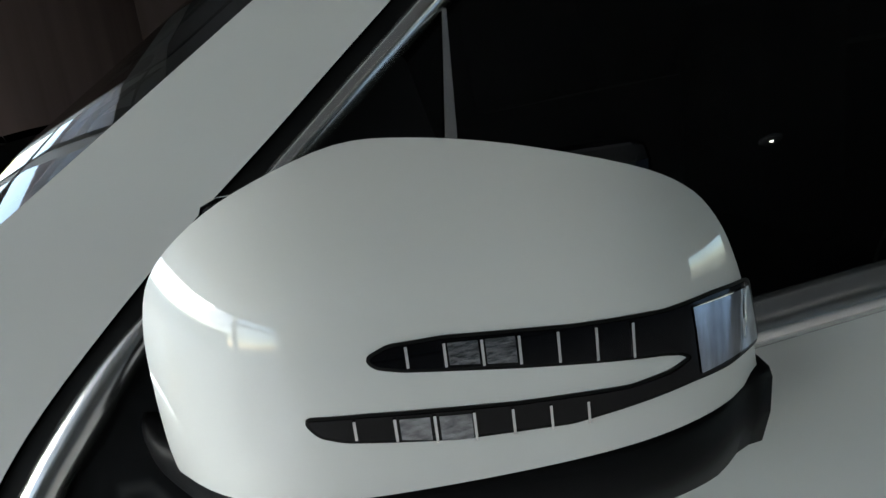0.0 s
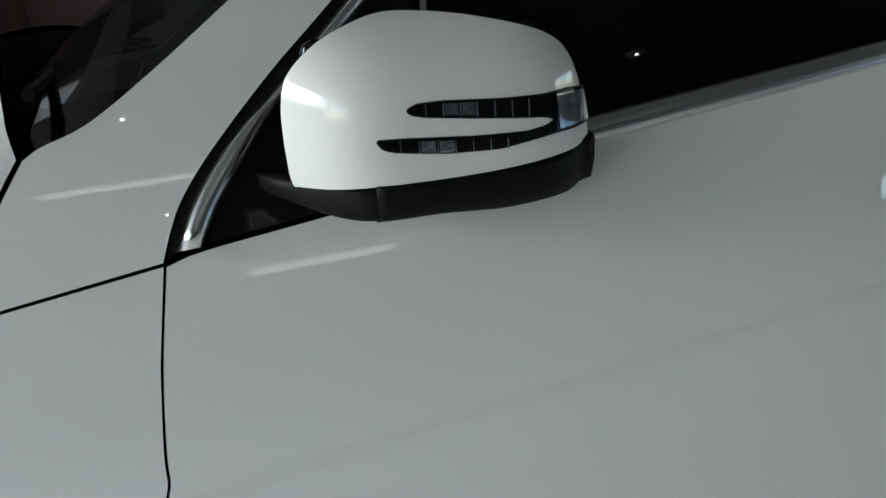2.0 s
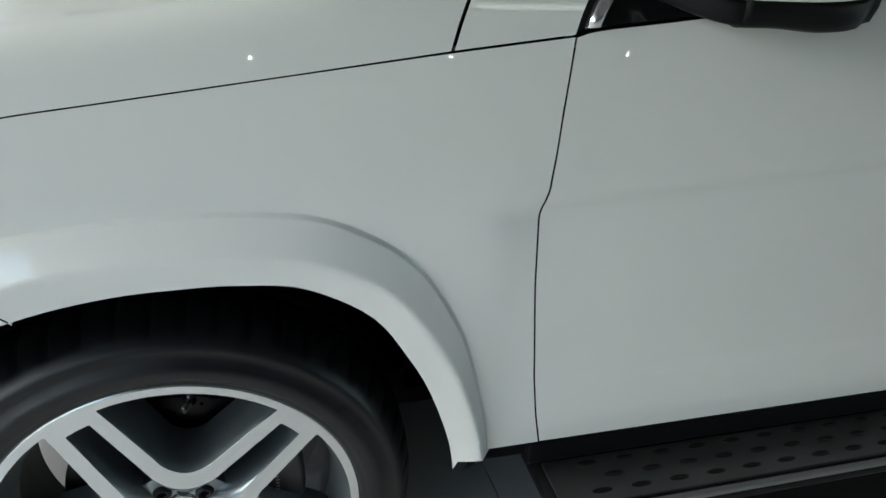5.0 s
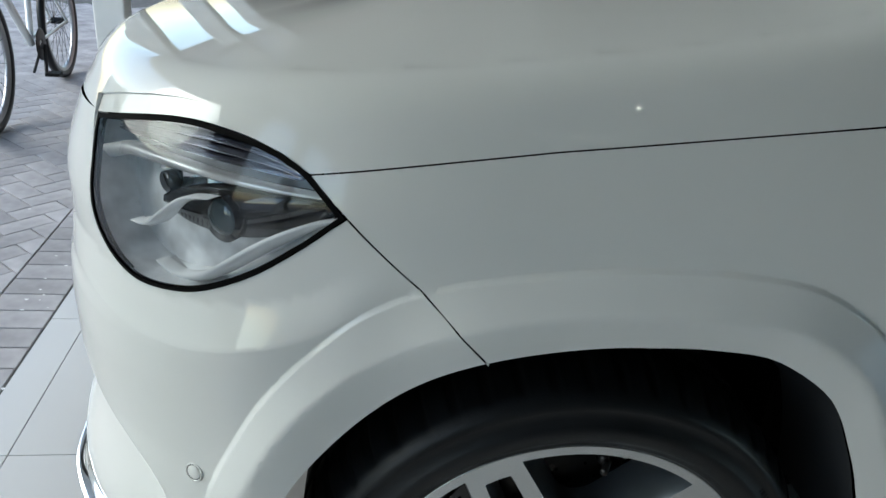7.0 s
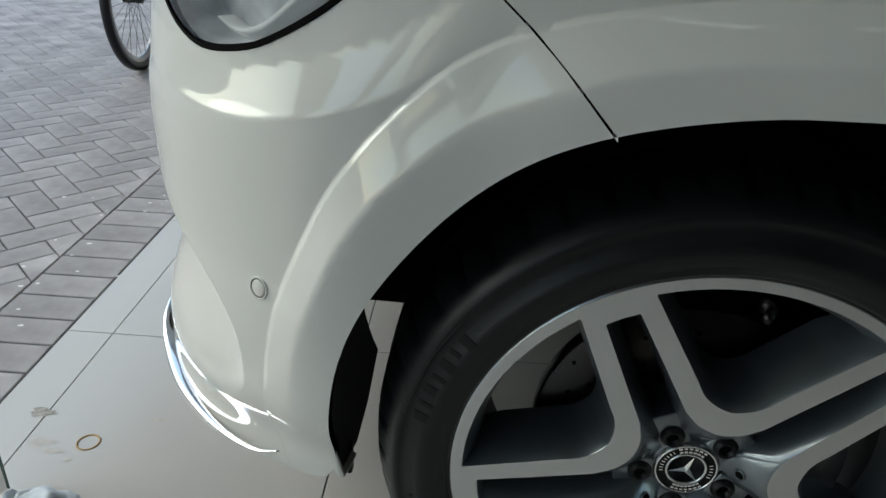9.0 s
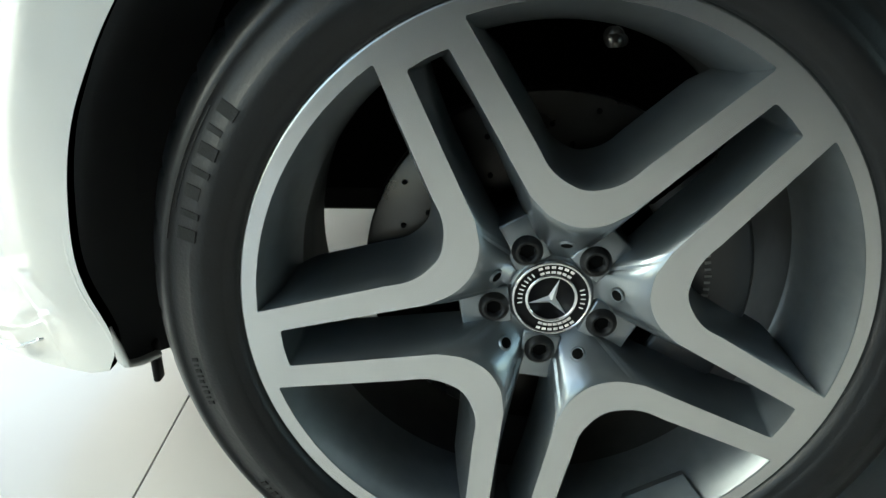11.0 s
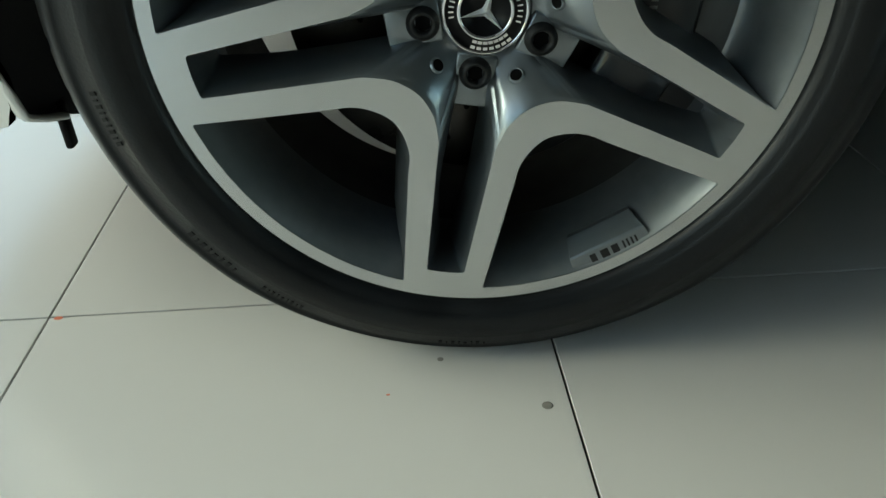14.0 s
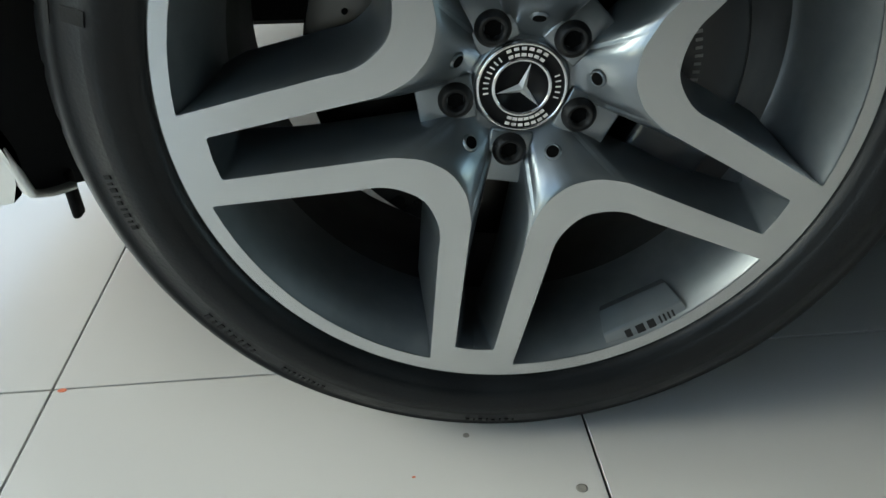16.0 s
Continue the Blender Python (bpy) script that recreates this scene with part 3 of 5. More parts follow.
skin_part("side_window", [*uz([(.93, 1.195), *BELT[3:], (2.3, 1.295), (3.0, 1.33), (3.3, 1.50), (3.3, 1.57)]), *uz(CH_R[9:3:-1], 3)], SIDEGLASS, d=0.04, gap=0, inset=0.012, rim=0.004, label="black tinted window glass")
for ob in [o for o in bpy.data.objects if o.name.startswith("side_window")]:
    ob.visible_shadow = True

# windscreen between the pillars, roof, tail window
bm = bmesh.new()
rows = []
for x, z in spline(PIL_L, 5):
    l = Vector(skin(x, z)) + Vector((.0, .004, -.004))
    n = 24
    rows.append([bm.verts.new((l.x - .19 * (1 - ((2 * i / n) - 1) ** 2) ** .8, l.y + (2 * YC - 2 * l.y) * i / n, l.z + .02 * (1 - (2 * i / n - 1) ** 2))) for i in range(n + 1)])
for pr, qr in zip(rows, rows[1:]):
    for j in range(len(pr) - 1):
        bm.faces.new((pr[j], pr[j + 1], qr[j + 1], qr[j]))
bmesh.ops.recalc_face_normals(bm, faces=bm.faces)
top = [v.co.copy() for v in rows[-1]]
part("windscreen", smooth(bm), SCREEN, car, "windscreen reflecting the shop front")
bm = bmesh.new()
rows = [[bm.verts.new(c) for c in top]]
for x, z in ((1.4, 1.735), (1.8, 1.745), (2.4, 1.75), (3.0, 1.735), (3.5, 1.66), (3.75, 1.60)):
    y0 = skin(min(x, 3.5), min(z, 1.75))[1]
    n = 24
    rows.append([bm.verts.new((x, y0 + (2 * YC - 2 * y0) * i / n, z + .09 * (1 - (2 * i / n - 1) ** 4))) for i in range(n + 1)])
for pr, qr in zip(rows, rows[1:]):
    for j in range(len(pr) - 1):
        bm.faces.new((pr[j], pr[j + 1], qr[j + 1], qr[j]))
bmesh.ops.recalc_face_normals(bm, faces=bm.faces)
part("roof", smooth(bm), PAINT, car)
bm = bmesh.new()
box(bm, (3.72, .45, 1.30), (3.76, 1.47, 1.66), 0.01)
box(bm, (3.3, .3, 1.28), (3.76, 1.62, 1.34), 0.01)
part("tail_window", bm, GLOSSBLACK, car)
# cabin seen darkly through the glass
bm = bmesh.new()
box(bm, (.55, .20, 1.0), (.95, 1.72, 1.20), 0.03)
part("dashboard", bm, CABIN, car)
for y in (.50, 1.42):
    bm = bmesh.new()
    box(bm, (1.35, y - .26, .75), (1.90, y + .26, .92), 0.05)
    box(bm, (1.78, y - .25, .85), (1.98, y + .25, 1.45), 0.06)
    box(bm, (1.84, y - .14, 1.44), (1.95, y + .14, 1.64), 0.04)
    part("seat", smooth(bm), CABIN, car)
bm = bmesh.new()
box(bm, (.30, .25, .36), (3.7, 1.67, .45))
box(bm, (.42, .25, .40), (.50, 1.67, 1.10))
part("floor_pan", bm, BLACK, car)
# scuttle and wiper under the windscreen
bm = bmesh.new()
rows = []
for i in range(17):
    y = .12 + (2 * YC - .24) * i / 16
    k = 1 - (2 * i / 16 - 1) ** 2
    rows.append([bm.verts.new((.49 - .21 * k + o, y, 1.255 - .02 * k + h)) for o, h in ((-.06, -.03), (-.02, -.015), (.05, .005))])
for pr, qr in zip(rows, rows[1:]):
    for j in range(2):
        bm.faces.new((pr[j], pr[j + 1], qr[j + 1], qr[j]))
part("scuttle", smooth(bm), PLASTIC, car)
wiper = part("wiper", tube([(.40, .34, 1.262), (.42, .38, 1.285), (.52, .62, 1.335), (.60, .85, 1.375)], 0.009, 8), PLASTIC, car, "black wiper arm")
part("pivot", tube([(.395, .335, 1.24), (.398, .338, 1.285)], 0.018, 14), PLASTIC, wiper)
part("blade", tube([(.49, .20, 1.312), (.47, .60, 1.322), (.44, 1.0, 1.32)], 0.007, 6), SEAL, wiper)


# ---- wheels ----
def polar(r, a, y=0.0):
    return (r * math.cos(radians(a)), r * math.sin(radians(a)))


def soften(loop, n=2):
    for _ in range(n):
        out = []
        for i in range(len(loop)):
            p, q = np.array(loop[i]), np.array(loop[(i + 1) % len(loop)])
            out += [tuple(.75 * p + .25 * q), tuple(.25 * p + .75 * q)]
        loop = out
    return loop


def close(loop, n=3, d=0.012):
    """Rounds the corners but keeps the long sides."""
    return soften(resample(loop, d), n)


WIN = [81 + 72 * k for k in range(5)]
SLOT = [45 + 72 * k for k in range(5)]


def window_loop(c):
    pts = [polar(.277, c - 27.4 + 54.8 * i / 14) for i in range(15)]
    pts += [tuple(p) for p in spline([polar(.160, c + 17.6), polar(.141, c + 14.5), polar(.128, c + 9.0), polar(.121, c), polar(.128, c - 9.0), polar(.141, c - 14.5), polar(.160, c - 17.6)], 6)]
    return close(pts, 2, 0.0065)


def star_loop():
    pts = []
    for s in SLOT:
        w = s + 36
        pts += [polar(.258, s - 4.3), polar(.2585, s), polar(.258, s + 4.3)]
        pts += [tuple(p) for p in spline([polar(.118, w - 23), polar(.098, w - 16), polar(.089, w - 7), polar(.087, w), polar(.089, w + 7), polar(.098, w + 16), polar(.118, w + 23)], 5)]
    return close(pts, 2, 0.006)


def make_wheel(parent):
    """A wheel in its own axes: x along the car, y inwards, z up, the rim's face at y = 0."""
    wheel = new("wheel")
    wheel.parent = parent
    tagged(wheel, "five twin-spoke alloy wheel, machined silver and grey")
    # tyre
    prof = [(.2905, .012), (.2935, -.001), (.299, -.007), (.304, -.0075), (.3055, -.0092), (.312, -.0118), (.322, -.0135), (.333, -.0135), (.334, -.0122), (.345, -.0095),
            (.3530, -.0042), (.3540, -.0055), (.3605, .002), (.3655, .011), (.3705, .021), (.3755, .033), (.3815, .048), (.3845, .066)]
    seg = 360
    bm = bmesh.new()
    rings = []
    for i in range(seg):
        a = 2 * math.pi * i / seg
        ring = []
        for j, (r, y) in enumerate(prof + [(.3855, .10), (.3855, .12), (.3755, .122), (.3755, .132), (.386, .134), (.386, .16), (.386, .19), (.385, .22), (.377, .265), (.35, .285), (.30, .27)]):
            rr = r + .0075 * step(.345, .372, r) * step(0.0, 0.30, math.sin(a) + 1)
            if 14 <= j <= 18 and i % 7 == 0:
                rr -= .008 if j > 14 else .004
            x, z = rr * math.cos(a), rr * math.sin(a)
            z = max(z, -HUB + .0005)
            ring.append(bm.verts.new((x, y, z)))
        rings.append(ring)
    for i in range(seg):
        p, q = rings[i], rings[(i + 1) % seg]
        for j in range(len(p) - 1):
            f = bm.faces.new((p[j], p[j + 1], q[j + 1], q[j]))
            f.smooth = True
    tyre = part("tyre", bm, RUBBER, wheel, "black low-profile road tyre")
    # raised maker's marks, as plain bars
    bm = bmesh.new()
    for a0, n, r, w, h in ((146, 7, .341, 3.0, .018), (214, 8, .347, 1.15, .008), (229, 9, .347, .8, .006), (188, 9, .344, .9, .006), (262, 8, .347, 1.0, .006), (30, 10, .347, 1.0, .007)):
        for k in range(n):
            a = a0 + k * w * 1.13
            m = Matrix.Rotation(radians(-a), 4, "Y") @ Matrix.Translation((r - .003, -.0119 + .30 * (r - .338), 0)) @ Matrix.Rotation(radians(17), 4, "Z")
            box(bm, (-h / 2 * (.6 if k % 3 == 1 else 1), -.0012, -r * radians(w) * (.12 if k % 2 else .32)), (h / 2, .0008, r * radians(w) * (.2 if k % 2 else .32)), 0, m)
    for a0, a1, r in ((144, 168, .3575), (147, 163, .3535)):
        ring = [[bm.verts.new(((r + o) * math.cos(a), -.0060 + d, (r + o) * math.sin(a))) for o, d in ((-.0018, .004), (-.0012, -.0006), (.0010, .0006), (.0016, .006))] for a in (radians(a0 + (a1 - a0) * i / 24) for i in range(25))]
        for p, q in zip(ring, ring[1:]):
            for k in range(3):
                bm.faces.new((p[k], p[k + 1], q[k + 1], q[k]))
    part("sidewall_relief", bm, MATTRUBBER, tyre)["kind"] = "stuff"
    # rim face
    outer = [polar(.290, 2 * i) for i in range(180)]
    wins = [window_loop(c) for c in WIN]
    star = star_loop()
    vo, tri, marks = flat([outer, star, *wins], 0.012)
    fv = [(x, 0.0, z) for x, z in vo]
    ff = []
    for a, b, c in tri:
        p, q, r = vo[a], vo[b], vo[c]
        cr = (q[0] - p[0]) * (r[1] - p[1]) - (q[1] - p[1]) * (r[0] - p[0])
        ff.append((a, b, c) if cr > 0 else (a, c, b))
    rim = part("rim", sheet("rim", fv, ff, smooth=False), MACHINED, wheel, "machined silver spoke faces")
    part("rim_edge", lathe([(.2895, .0), (.2925, .0006), (.294, .003), (.294, .014)], 160), MACHINED, rim)
    # painted walls of the openings
    bm = bmesh.new()
    def wall(loop, targets):
        rows = [[bm.verts.new((x, 0.0, z)) for x, z in loop]]
        for tg in targets:
            rows.append([bm.verts.new(p) for p in tg])
        n = len(loop)
        for p, q in zip(rows, rows[1:]):
            for i in range(n):
                f = bm.faces.new((p[i], p[(i + 1) % n], q[(i + 1) % n], q[i]))
                f.smooth = True
    for c, lp in zip(WIN, wins):
        cx, cz = polar(.205, c)
        def tgt(s, y):
            out = []
            for x, z in lp:
                r = math.hypot(x, z)
                k = s + (1 - s) * step(.24, .277, r) * .75
                out.append((cx + (x - cx) * k, y, cz + (z - cz) * k))
            return out
        wall(lp, [tgt(.985, .002), tgt(.95, .015), tgt(.87, .045), tgt(.82, .085)])
    rows = []
    def star_t(t, y0):
        out = []
        for x, z in star:
            r, a = math.hypot(x, z), math.degrees(math.atan2(z, x)) % 360
            w = min(WIN, key=lambda c: abs((a - c + 180) % 360 - 180))
            da = (a - w + 180) % 360 - 180
            k = 1 - step(.095, .20, r)
            # spokes fall to the hub near the middle, and straight back along the slots
            rr = r + (.0405 - r) * t * k - .007 * step(.225, .2575, r) * min(1.0, t / .65)
            aa = w + da * (1 + (.10 * t if r > .11 else -.05 * t))
            yy = y0 * (1 - k) + .0415 * (.35 * t + .65 * step(0, 1, t)) * k
            out.append((rr * math.cos(radians(aa)), yy, rr * math.sin(radians(aa))))
        return out
    wall(star, [star_t(.03, .0012), star_t(.12, .006), star_t(.3, .014), star_t(.48, .023), star_t(.65, .034), star_t(.82, .05), star_t(1.0, .070)])
    bmesh.ops.recalc_face_normals(bm, faces=bm.faces)
    part("spoke_sides", bm, GREY, wheel, "dark grey painted spoke flanks")
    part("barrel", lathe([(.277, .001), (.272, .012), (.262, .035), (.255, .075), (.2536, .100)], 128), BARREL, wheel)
    part("inner_barrel", lathe([(.2536, .100), (.252, .14), (.256, .24), (.276, .262), (.290, .268)], 128), BARREL_SHADE, wheel, "inner barrel, its deep shade put into a darker colour")
    # hub with its bolt seats
    part("hub", lathe([(.034, .038), (.0395, .0385), (.0425, .0415), (.046, .047), (.052, .060), (.056, .12)], 64), GREY, wheel)
    for s in SLOT:
        m = Matrix.Rotation(radians(-s), 4, "Y")
        bm = bmesh.new()
        box(bm, (.040, .0335, -.0190), (.0890, .095, .0190), .0022, m)
        part("bolt_seat", smooth(bm), GREY, wheel)
        bolt = part("wheel_bolt", lathe([(0, .0020), (.0072, .0020), (.0080, -.0050), (.0098, -.0068), (.0118, -.0060), (.0128, -.0035), (.0150, -.0020), (.0152, .004)], 24), IRON, wheel, "black wheel bolt")
        x, z = polar(.056, s)
        bolt.location = (x, .0325, z)
        # black hexagon puts the shade in the bolt's recess into colour
        bm = bmesh.new()
        cyl(bm, .0076, .0076, .002, Matrix.Rotation(radians(90), 4, "X") @ Matrix.Translation((0, 0, -.0005)), 6)
        part("socket", bm, BLACK, bolt)
    # black discs on the spoke roots: the plug holes' shade as colour
    for w in WIN:
        n = Vector((-.74, -.67, 0))
        m = Matrix.Rotation(radians(-w), 4, "Y") @ Matrix.Translation((.0625, .0232, 0)) @ n.to_track_quat("Z", "Y").to_matrix().to_4x4()
        bm = bmesh.new()
        cyl(bm, .0062, .0055, .006, m, 24)
        part("plug_hole", bm, BLACK, wheel)
        bm = bmesh.new()
        for r0, r1 in ((.0056, .0068),):
            rg = [[bm.verts.new(m @ Vector((r * math.cos(t), r * math.sin(t), h))) for r, h in ((r0, .0030), (r0 + .0005, .0034), (r1, .0028), (r1 + .001, .0012))] for t in (2 * math.pi * i / 24 for i in range(24))]
            for i in range(24):
                p, q = rg[i], rg[(i + 1) % 24]
                for k in range(3):
                    bm.faces.new((p[k], p[k + 1], q[k + 1], q[k]))
        bmesh.ops.recalc_face_normals(bm, faces=bm.faces)
        part("hole_rim", smooth(bm), GREY, wheel)
    # centre cap: wreath ring and a three-armed star as plain shapes
    cap = part("centre_cap", lathe([(0, .0335), (.0225, .0335), (.0225, .0325), (.0245, .032), (.0255, .033), (.0355, .033), (.0365, .032), (.0385, .033), (.039, .042)], 72), CAPBLACK, wheel, "black centre cap with silver wreath")
    part("ring", lathe([(.0222, .0336), (.0225, .0318), (.0250, .0315), (.0254, .0332)], 72), BRIGHT, cap)
    part("ring", lathe([(.0358, .0332), (.0362, .0314), (.0386, .032), (.0392, .041)], 72), BRIGHT, cap)
    bm = bmesh.new()
    ctr = bm.verts.new((0, .0288, 0))
    ring = []
    for k in range(3):
        a = 72 + 120 * k
        ring.append(bm.verts.new((.0222 * math.cos(radians(a)), .0325, .0222 * math.sin(radians(a)))))
        ring.append(bm.verts.new((.0042 * math.cos(radians(a + 60)), .0330, .0042 * math.sin(radians(a + 60)))))
    for k in range(6):
        bm.faces.new((ctr, ring[k], ring[(k + 1) % 6]))
    bmesh.ops.recalc_face_normals(bm, faces=bm.faces)
    part("star", bm, material("emblem_silver", (.85, .85, .85), .35, .6), cap, "bright three-armed emblem")
    bm = bmesh.new()
    for a0, n, dw, hh in ((128, 8, 8.6, .0062), (-18, 5, 9.0, .0062), (56, 6, 11, .0046), (250, 7, 10, .0046)):
        for k in range(n):
            a = a0 + k * dw
            m = Matrix.Rotation(radians(-a), 4, "Y") @ Matrix.Translation((.0305, .0328, 0))
            if hh < .005:
                box(bm, (-.0040, -.0005, -.0021), (-.0012, .0005, .0021), 0, m)
                box(bm, (.0012, -.0005, -.0021), (.0040, .0005, .0021), 0, m)
            else:
                box(bm, (-hh / 2 * .75, -.0005, -.0008), (hh / 2 * .75, .0005, .0006), 0, m)
    part("wreath", bm, BRIGHT, cap)
    # maker's plate on the rim: a wedge whose narrow front carries the marks
    m = Matrix.Rotation(radians(-298.5), 4, "Y")
    bm = bmesh.new()
    rows = [[bm.verts.new(m @ Vector((r, y, c))) for c in (-w_, -w_ * .5, 0, w_ * .5, w_)] for r, y, w_ in ((.2820, .003, .043), (.2630, .0065, .0410), (.2610, .0080, .0400), (.2515, .030, .035), (.2560, .042, .034))]
    for p, q in zip(rows, rows[1:]):
        for k in range(4):
            bm.faces.new((p[k], p[k + 1], q[k + 1], q[k]))
    for k in (0, 4):
        bm.faces.new([row[k] for row in rows] + [bm.verts.new(m @ Vector((.2820, .042, (k - 2) * .019)))])
    bmesh.ops.recalc_face_normals(bm, faces=bm.faces)
    plate = part("badge_block", bm, GREY, wheel)
    bm = bmesh.new()
    slant = m @ Matrix.Translation((.2722, .0048, 0)) @ Matrix.Rotation(radians(-10.5), 4, "Z")
    for g, w_ in ((.029, .0020), (.0245, .0020), (.020, .0020), (.0155, .0020), (.006, .0075), (-.0055, .0085), (-.0180, .0065)):
        box(bm, (-.0056, -.0006, g - w_ / 2), (.0056, .0006, g + w_ / 2), 0, slant)
    part("marks", bm, IRON, plate)
    # valve
    a = 81.5
    m = Matrix.Rotation(radians(-a), 4, "Y")
    bm = bmesh.new()
    cyl(bm, .0055, .0055, .028, m @ Matrix.Translation((.246, .012, 0)) @ Matrix.Rotation(radians(60), 4, "X") @ Matrix.Rotation(radians(0), 4, "Y"), 16)
    cyl(bm, .0085, .0085, .006, m @ Matrix.Translation((.248, .026, 0)) @ Matrix.Rotation(radians(60), 4, "X"), 16)
    part("valve", smooth(bm), DISC, wheel, "grey metal tyre valve")
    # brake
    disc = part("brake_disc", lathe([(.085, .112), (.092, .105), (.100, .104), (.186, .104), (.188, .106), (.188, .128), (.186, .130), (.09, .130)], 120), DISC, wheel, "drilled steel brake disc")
    # black discs stand for the drilled holes, shade painted on the disc
    bm = bmesh.new()
    for k in range(60):
        r, a = .118 + .0185 * (k % 4), k * 6 + (k % 4) * 3.0
        x, z = polar(r, a)
        cyl(bm, .0028, .0028, .003, Matrix.Translation((x, .1035, z)) @ Matrix.Rotation(radians(90), 4, "X"), 8)
    part("drill_holes", bm, BLACK, disc)["kind"] = "stuff"
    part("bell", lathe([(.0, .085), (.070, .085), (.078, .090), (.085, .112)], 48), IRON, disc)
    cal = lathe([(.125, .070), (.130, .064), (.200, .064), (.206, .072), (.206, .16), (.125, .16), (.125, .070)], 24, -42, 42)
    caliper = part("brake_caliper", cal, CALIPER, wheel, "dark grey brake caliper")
    bm = bmesh.new()
    for k in range(11):
        a = 20 - k * 2.6
        m = Matrix.Rotation(radians(-a), 4, "Y") @ Matrix.Translation((.158, .0632, 0))
        box(bm, (-.004 if k in (0, 3, 9) else -.003, -.0004, -.0014), (.004 if k in (0, 6) else .003, .0004, .0014), 0, m)
    part("lettering", bm, PRINT, caliper)
    return wheel


wheel = make_wheel(car)
wheel.location = (0, 0, HUB)
copy_thing(wheel, pose(3.075, 0, HUB))
copy_thing(wheel, pose(0, 2 * YC, HUB, 0, 0, 180))
copy_thing(wheel, pose(3.075, 2 * YC, HUB, 0, 0, 180))
bm = bmesh.new()
cyl(bm, .03, .03, 1.5, pose(0, YC, HUB, 90, 0, 0), 16)
cyl(bm, .04, .04, 1.5, pose(3.075, YC, HUB, 90, 0, 0), 16)
part("axle", bm, IRON, car)

# ---- side step ----
bm = bmesh.new()
box(bm, (.60, .010, .385), (2.62, .16, .440), .006)
both(part("sill", bm, PLASTIC, car, "black plastic sill"))
bm = bmesh.new()
box(bm, (.62, -.105, .330), (2.60, .10, .372), .014)
board = part("running_board", smooth(bm), PLASTIC, car, "step board with dark ovals for its holes")
bm = bmesh.new()
box(bm, (.635, -.090, .369), (2.585, .020, .376), .002)
tread = part("step_tread", bm, material("step_metal", (.085, .09, .09), .42, .8, vary=.1, vscale=15, rvary=.06), board, "brushed metal step tread")
# dark ovals stand for the tread's holes, their shade put into the colour
stud = bmesh.new()
bmesh.ops.create_uvsphere(stud, u_segments=12, v_segments=6, radius=1, matrix=Matrix.Diagonal((.021, .0062, .003, 1)))
slot_shade_me = bpy.data.meshes.new("stud")
smooth(stud).to_mesh(slot_shade_me)
stud.free()
slot_shade_me.materials.append(SEAL)
for j in range(3):
    for i in range(24):
        o = new("stud", slot_shade_me)
        o.parent = board
        o.location = (.72 + i * .078 + (j % 2) * .039, -.066 + j * .034, .3765)
bm = bmesh.new()
box(bm, (.62, -.112, .364), (2.60, -.100, .378), .004)
# black strip below the board's outer edge
part("valance", box(bmesh.new(), (.66, -.100, .13), (2.58, -.07, .345), .01), BLACK, board)
part("step_edge", bm, material("step_edge_metal", (.22, .225, .23), .42, .85), board, "dull metal edge")

# ---- door handles ----
def handle(x, z, tilt):
    y = skin(x + .02, z)[1]
    h = new("door_handle")
    h.parent = car
    tagged(h, "white grip handle with a chrome insert")
    h.matrix_local = Matrix.Translation((x, y, z)) @ Matrix.Rotation(radians(-tilt), 4, "Y")
    bm = bmesh.new()
    rows = []
    for i in range(25):
        t = i / 24
        px = .236 * t
        out = -.004 - .024 * math.sin(math.pi * min(1, .06 + t * .9)) ** .55
        hh = (.0135 - .0045 * t) * min(1, (t + .02) / .06) ** .5 * min(1, (1.02 - t) / .08) ** .5
        rows.append([bm.verts.new((px, out + .008 * math.cos(a), hh * np.sign(math.sin(a)) * abs(math.sin(a)) ** .7 - .002 * math.sin(math.pi * t))) for a in (2 * math.pi * k / 16 for k in range(16))])
    for p, q in zip(rows, rows[1:]):
        for k in range(16):
            bm.faces.new((p[k], q[k], q[(k + 1) % 16], p[(k + 1) % 16]))
    bm.faces.new(rows[0]); bm.faces.new(rows[-1])
    bmesh.ops.recalc_face_normals(bm, faces=bm.faces)
    part("grip", smooth(bm), PAINT, h)
    bm = bmesh.new()
    rows = []
    for i in range(19):
        t = i / 18
        px = .012 + .175 * t
        out = -.006 - .024 * math.sin(math.pi * min(1, .06 + (px / .236) * .9)) ** .55
        zc = .0130 - .0045 * px / .236
        rows.append([bm.verts.new((px, out + a, zc + b)) for a, b in ((-.004, -.001), (-.003, .0028), (.004, .0034), (.012, .0028))])
    for p, q in zip(rows, rows[1:]):
        for k in range(3):
            bm.faces.new((p[k], q[k], q[k + 1], p[k + 1]))
    bmesh.ops.recalc_face_normals(bm, faces=bm.faces)
    part("chrome_strip", smooth(bm), CHROME, h, "bright chrome strip")
    bm = bmesh.new()
    rows = []
    for i in range(13):
        t = i / 12
        px = .160 + .078 * t
        top = .0225 - .010 * t ** 2 if i else .012
        out = -.022 + .012 * t ** 3
        rows.append([bm.verts.new((px + .010 * (1 - t) * (zz > .008), yy, zz)) for yy, zz in ((.010, .002), (out, .002), (out - .002, .007), (out, top - .003), (out + .005, top), (.010, top - .001))])
    for p, q in zip(rows, rows[1:]):
        for k in range(5):
            bm.faces.new((p[k], q[k], q[k + 1], p[k + 1]))
    bm.faces.new(rows[0]); bm.faces.new(rows[-1])
    bmesh.ops.recalc_face_normals(bm, faces=bm.faces)
    part("end_cap", smooth(bm), CHROME, h, "bright chrome end cap")
    return h


handle(1.464, 1.066, 9.0)
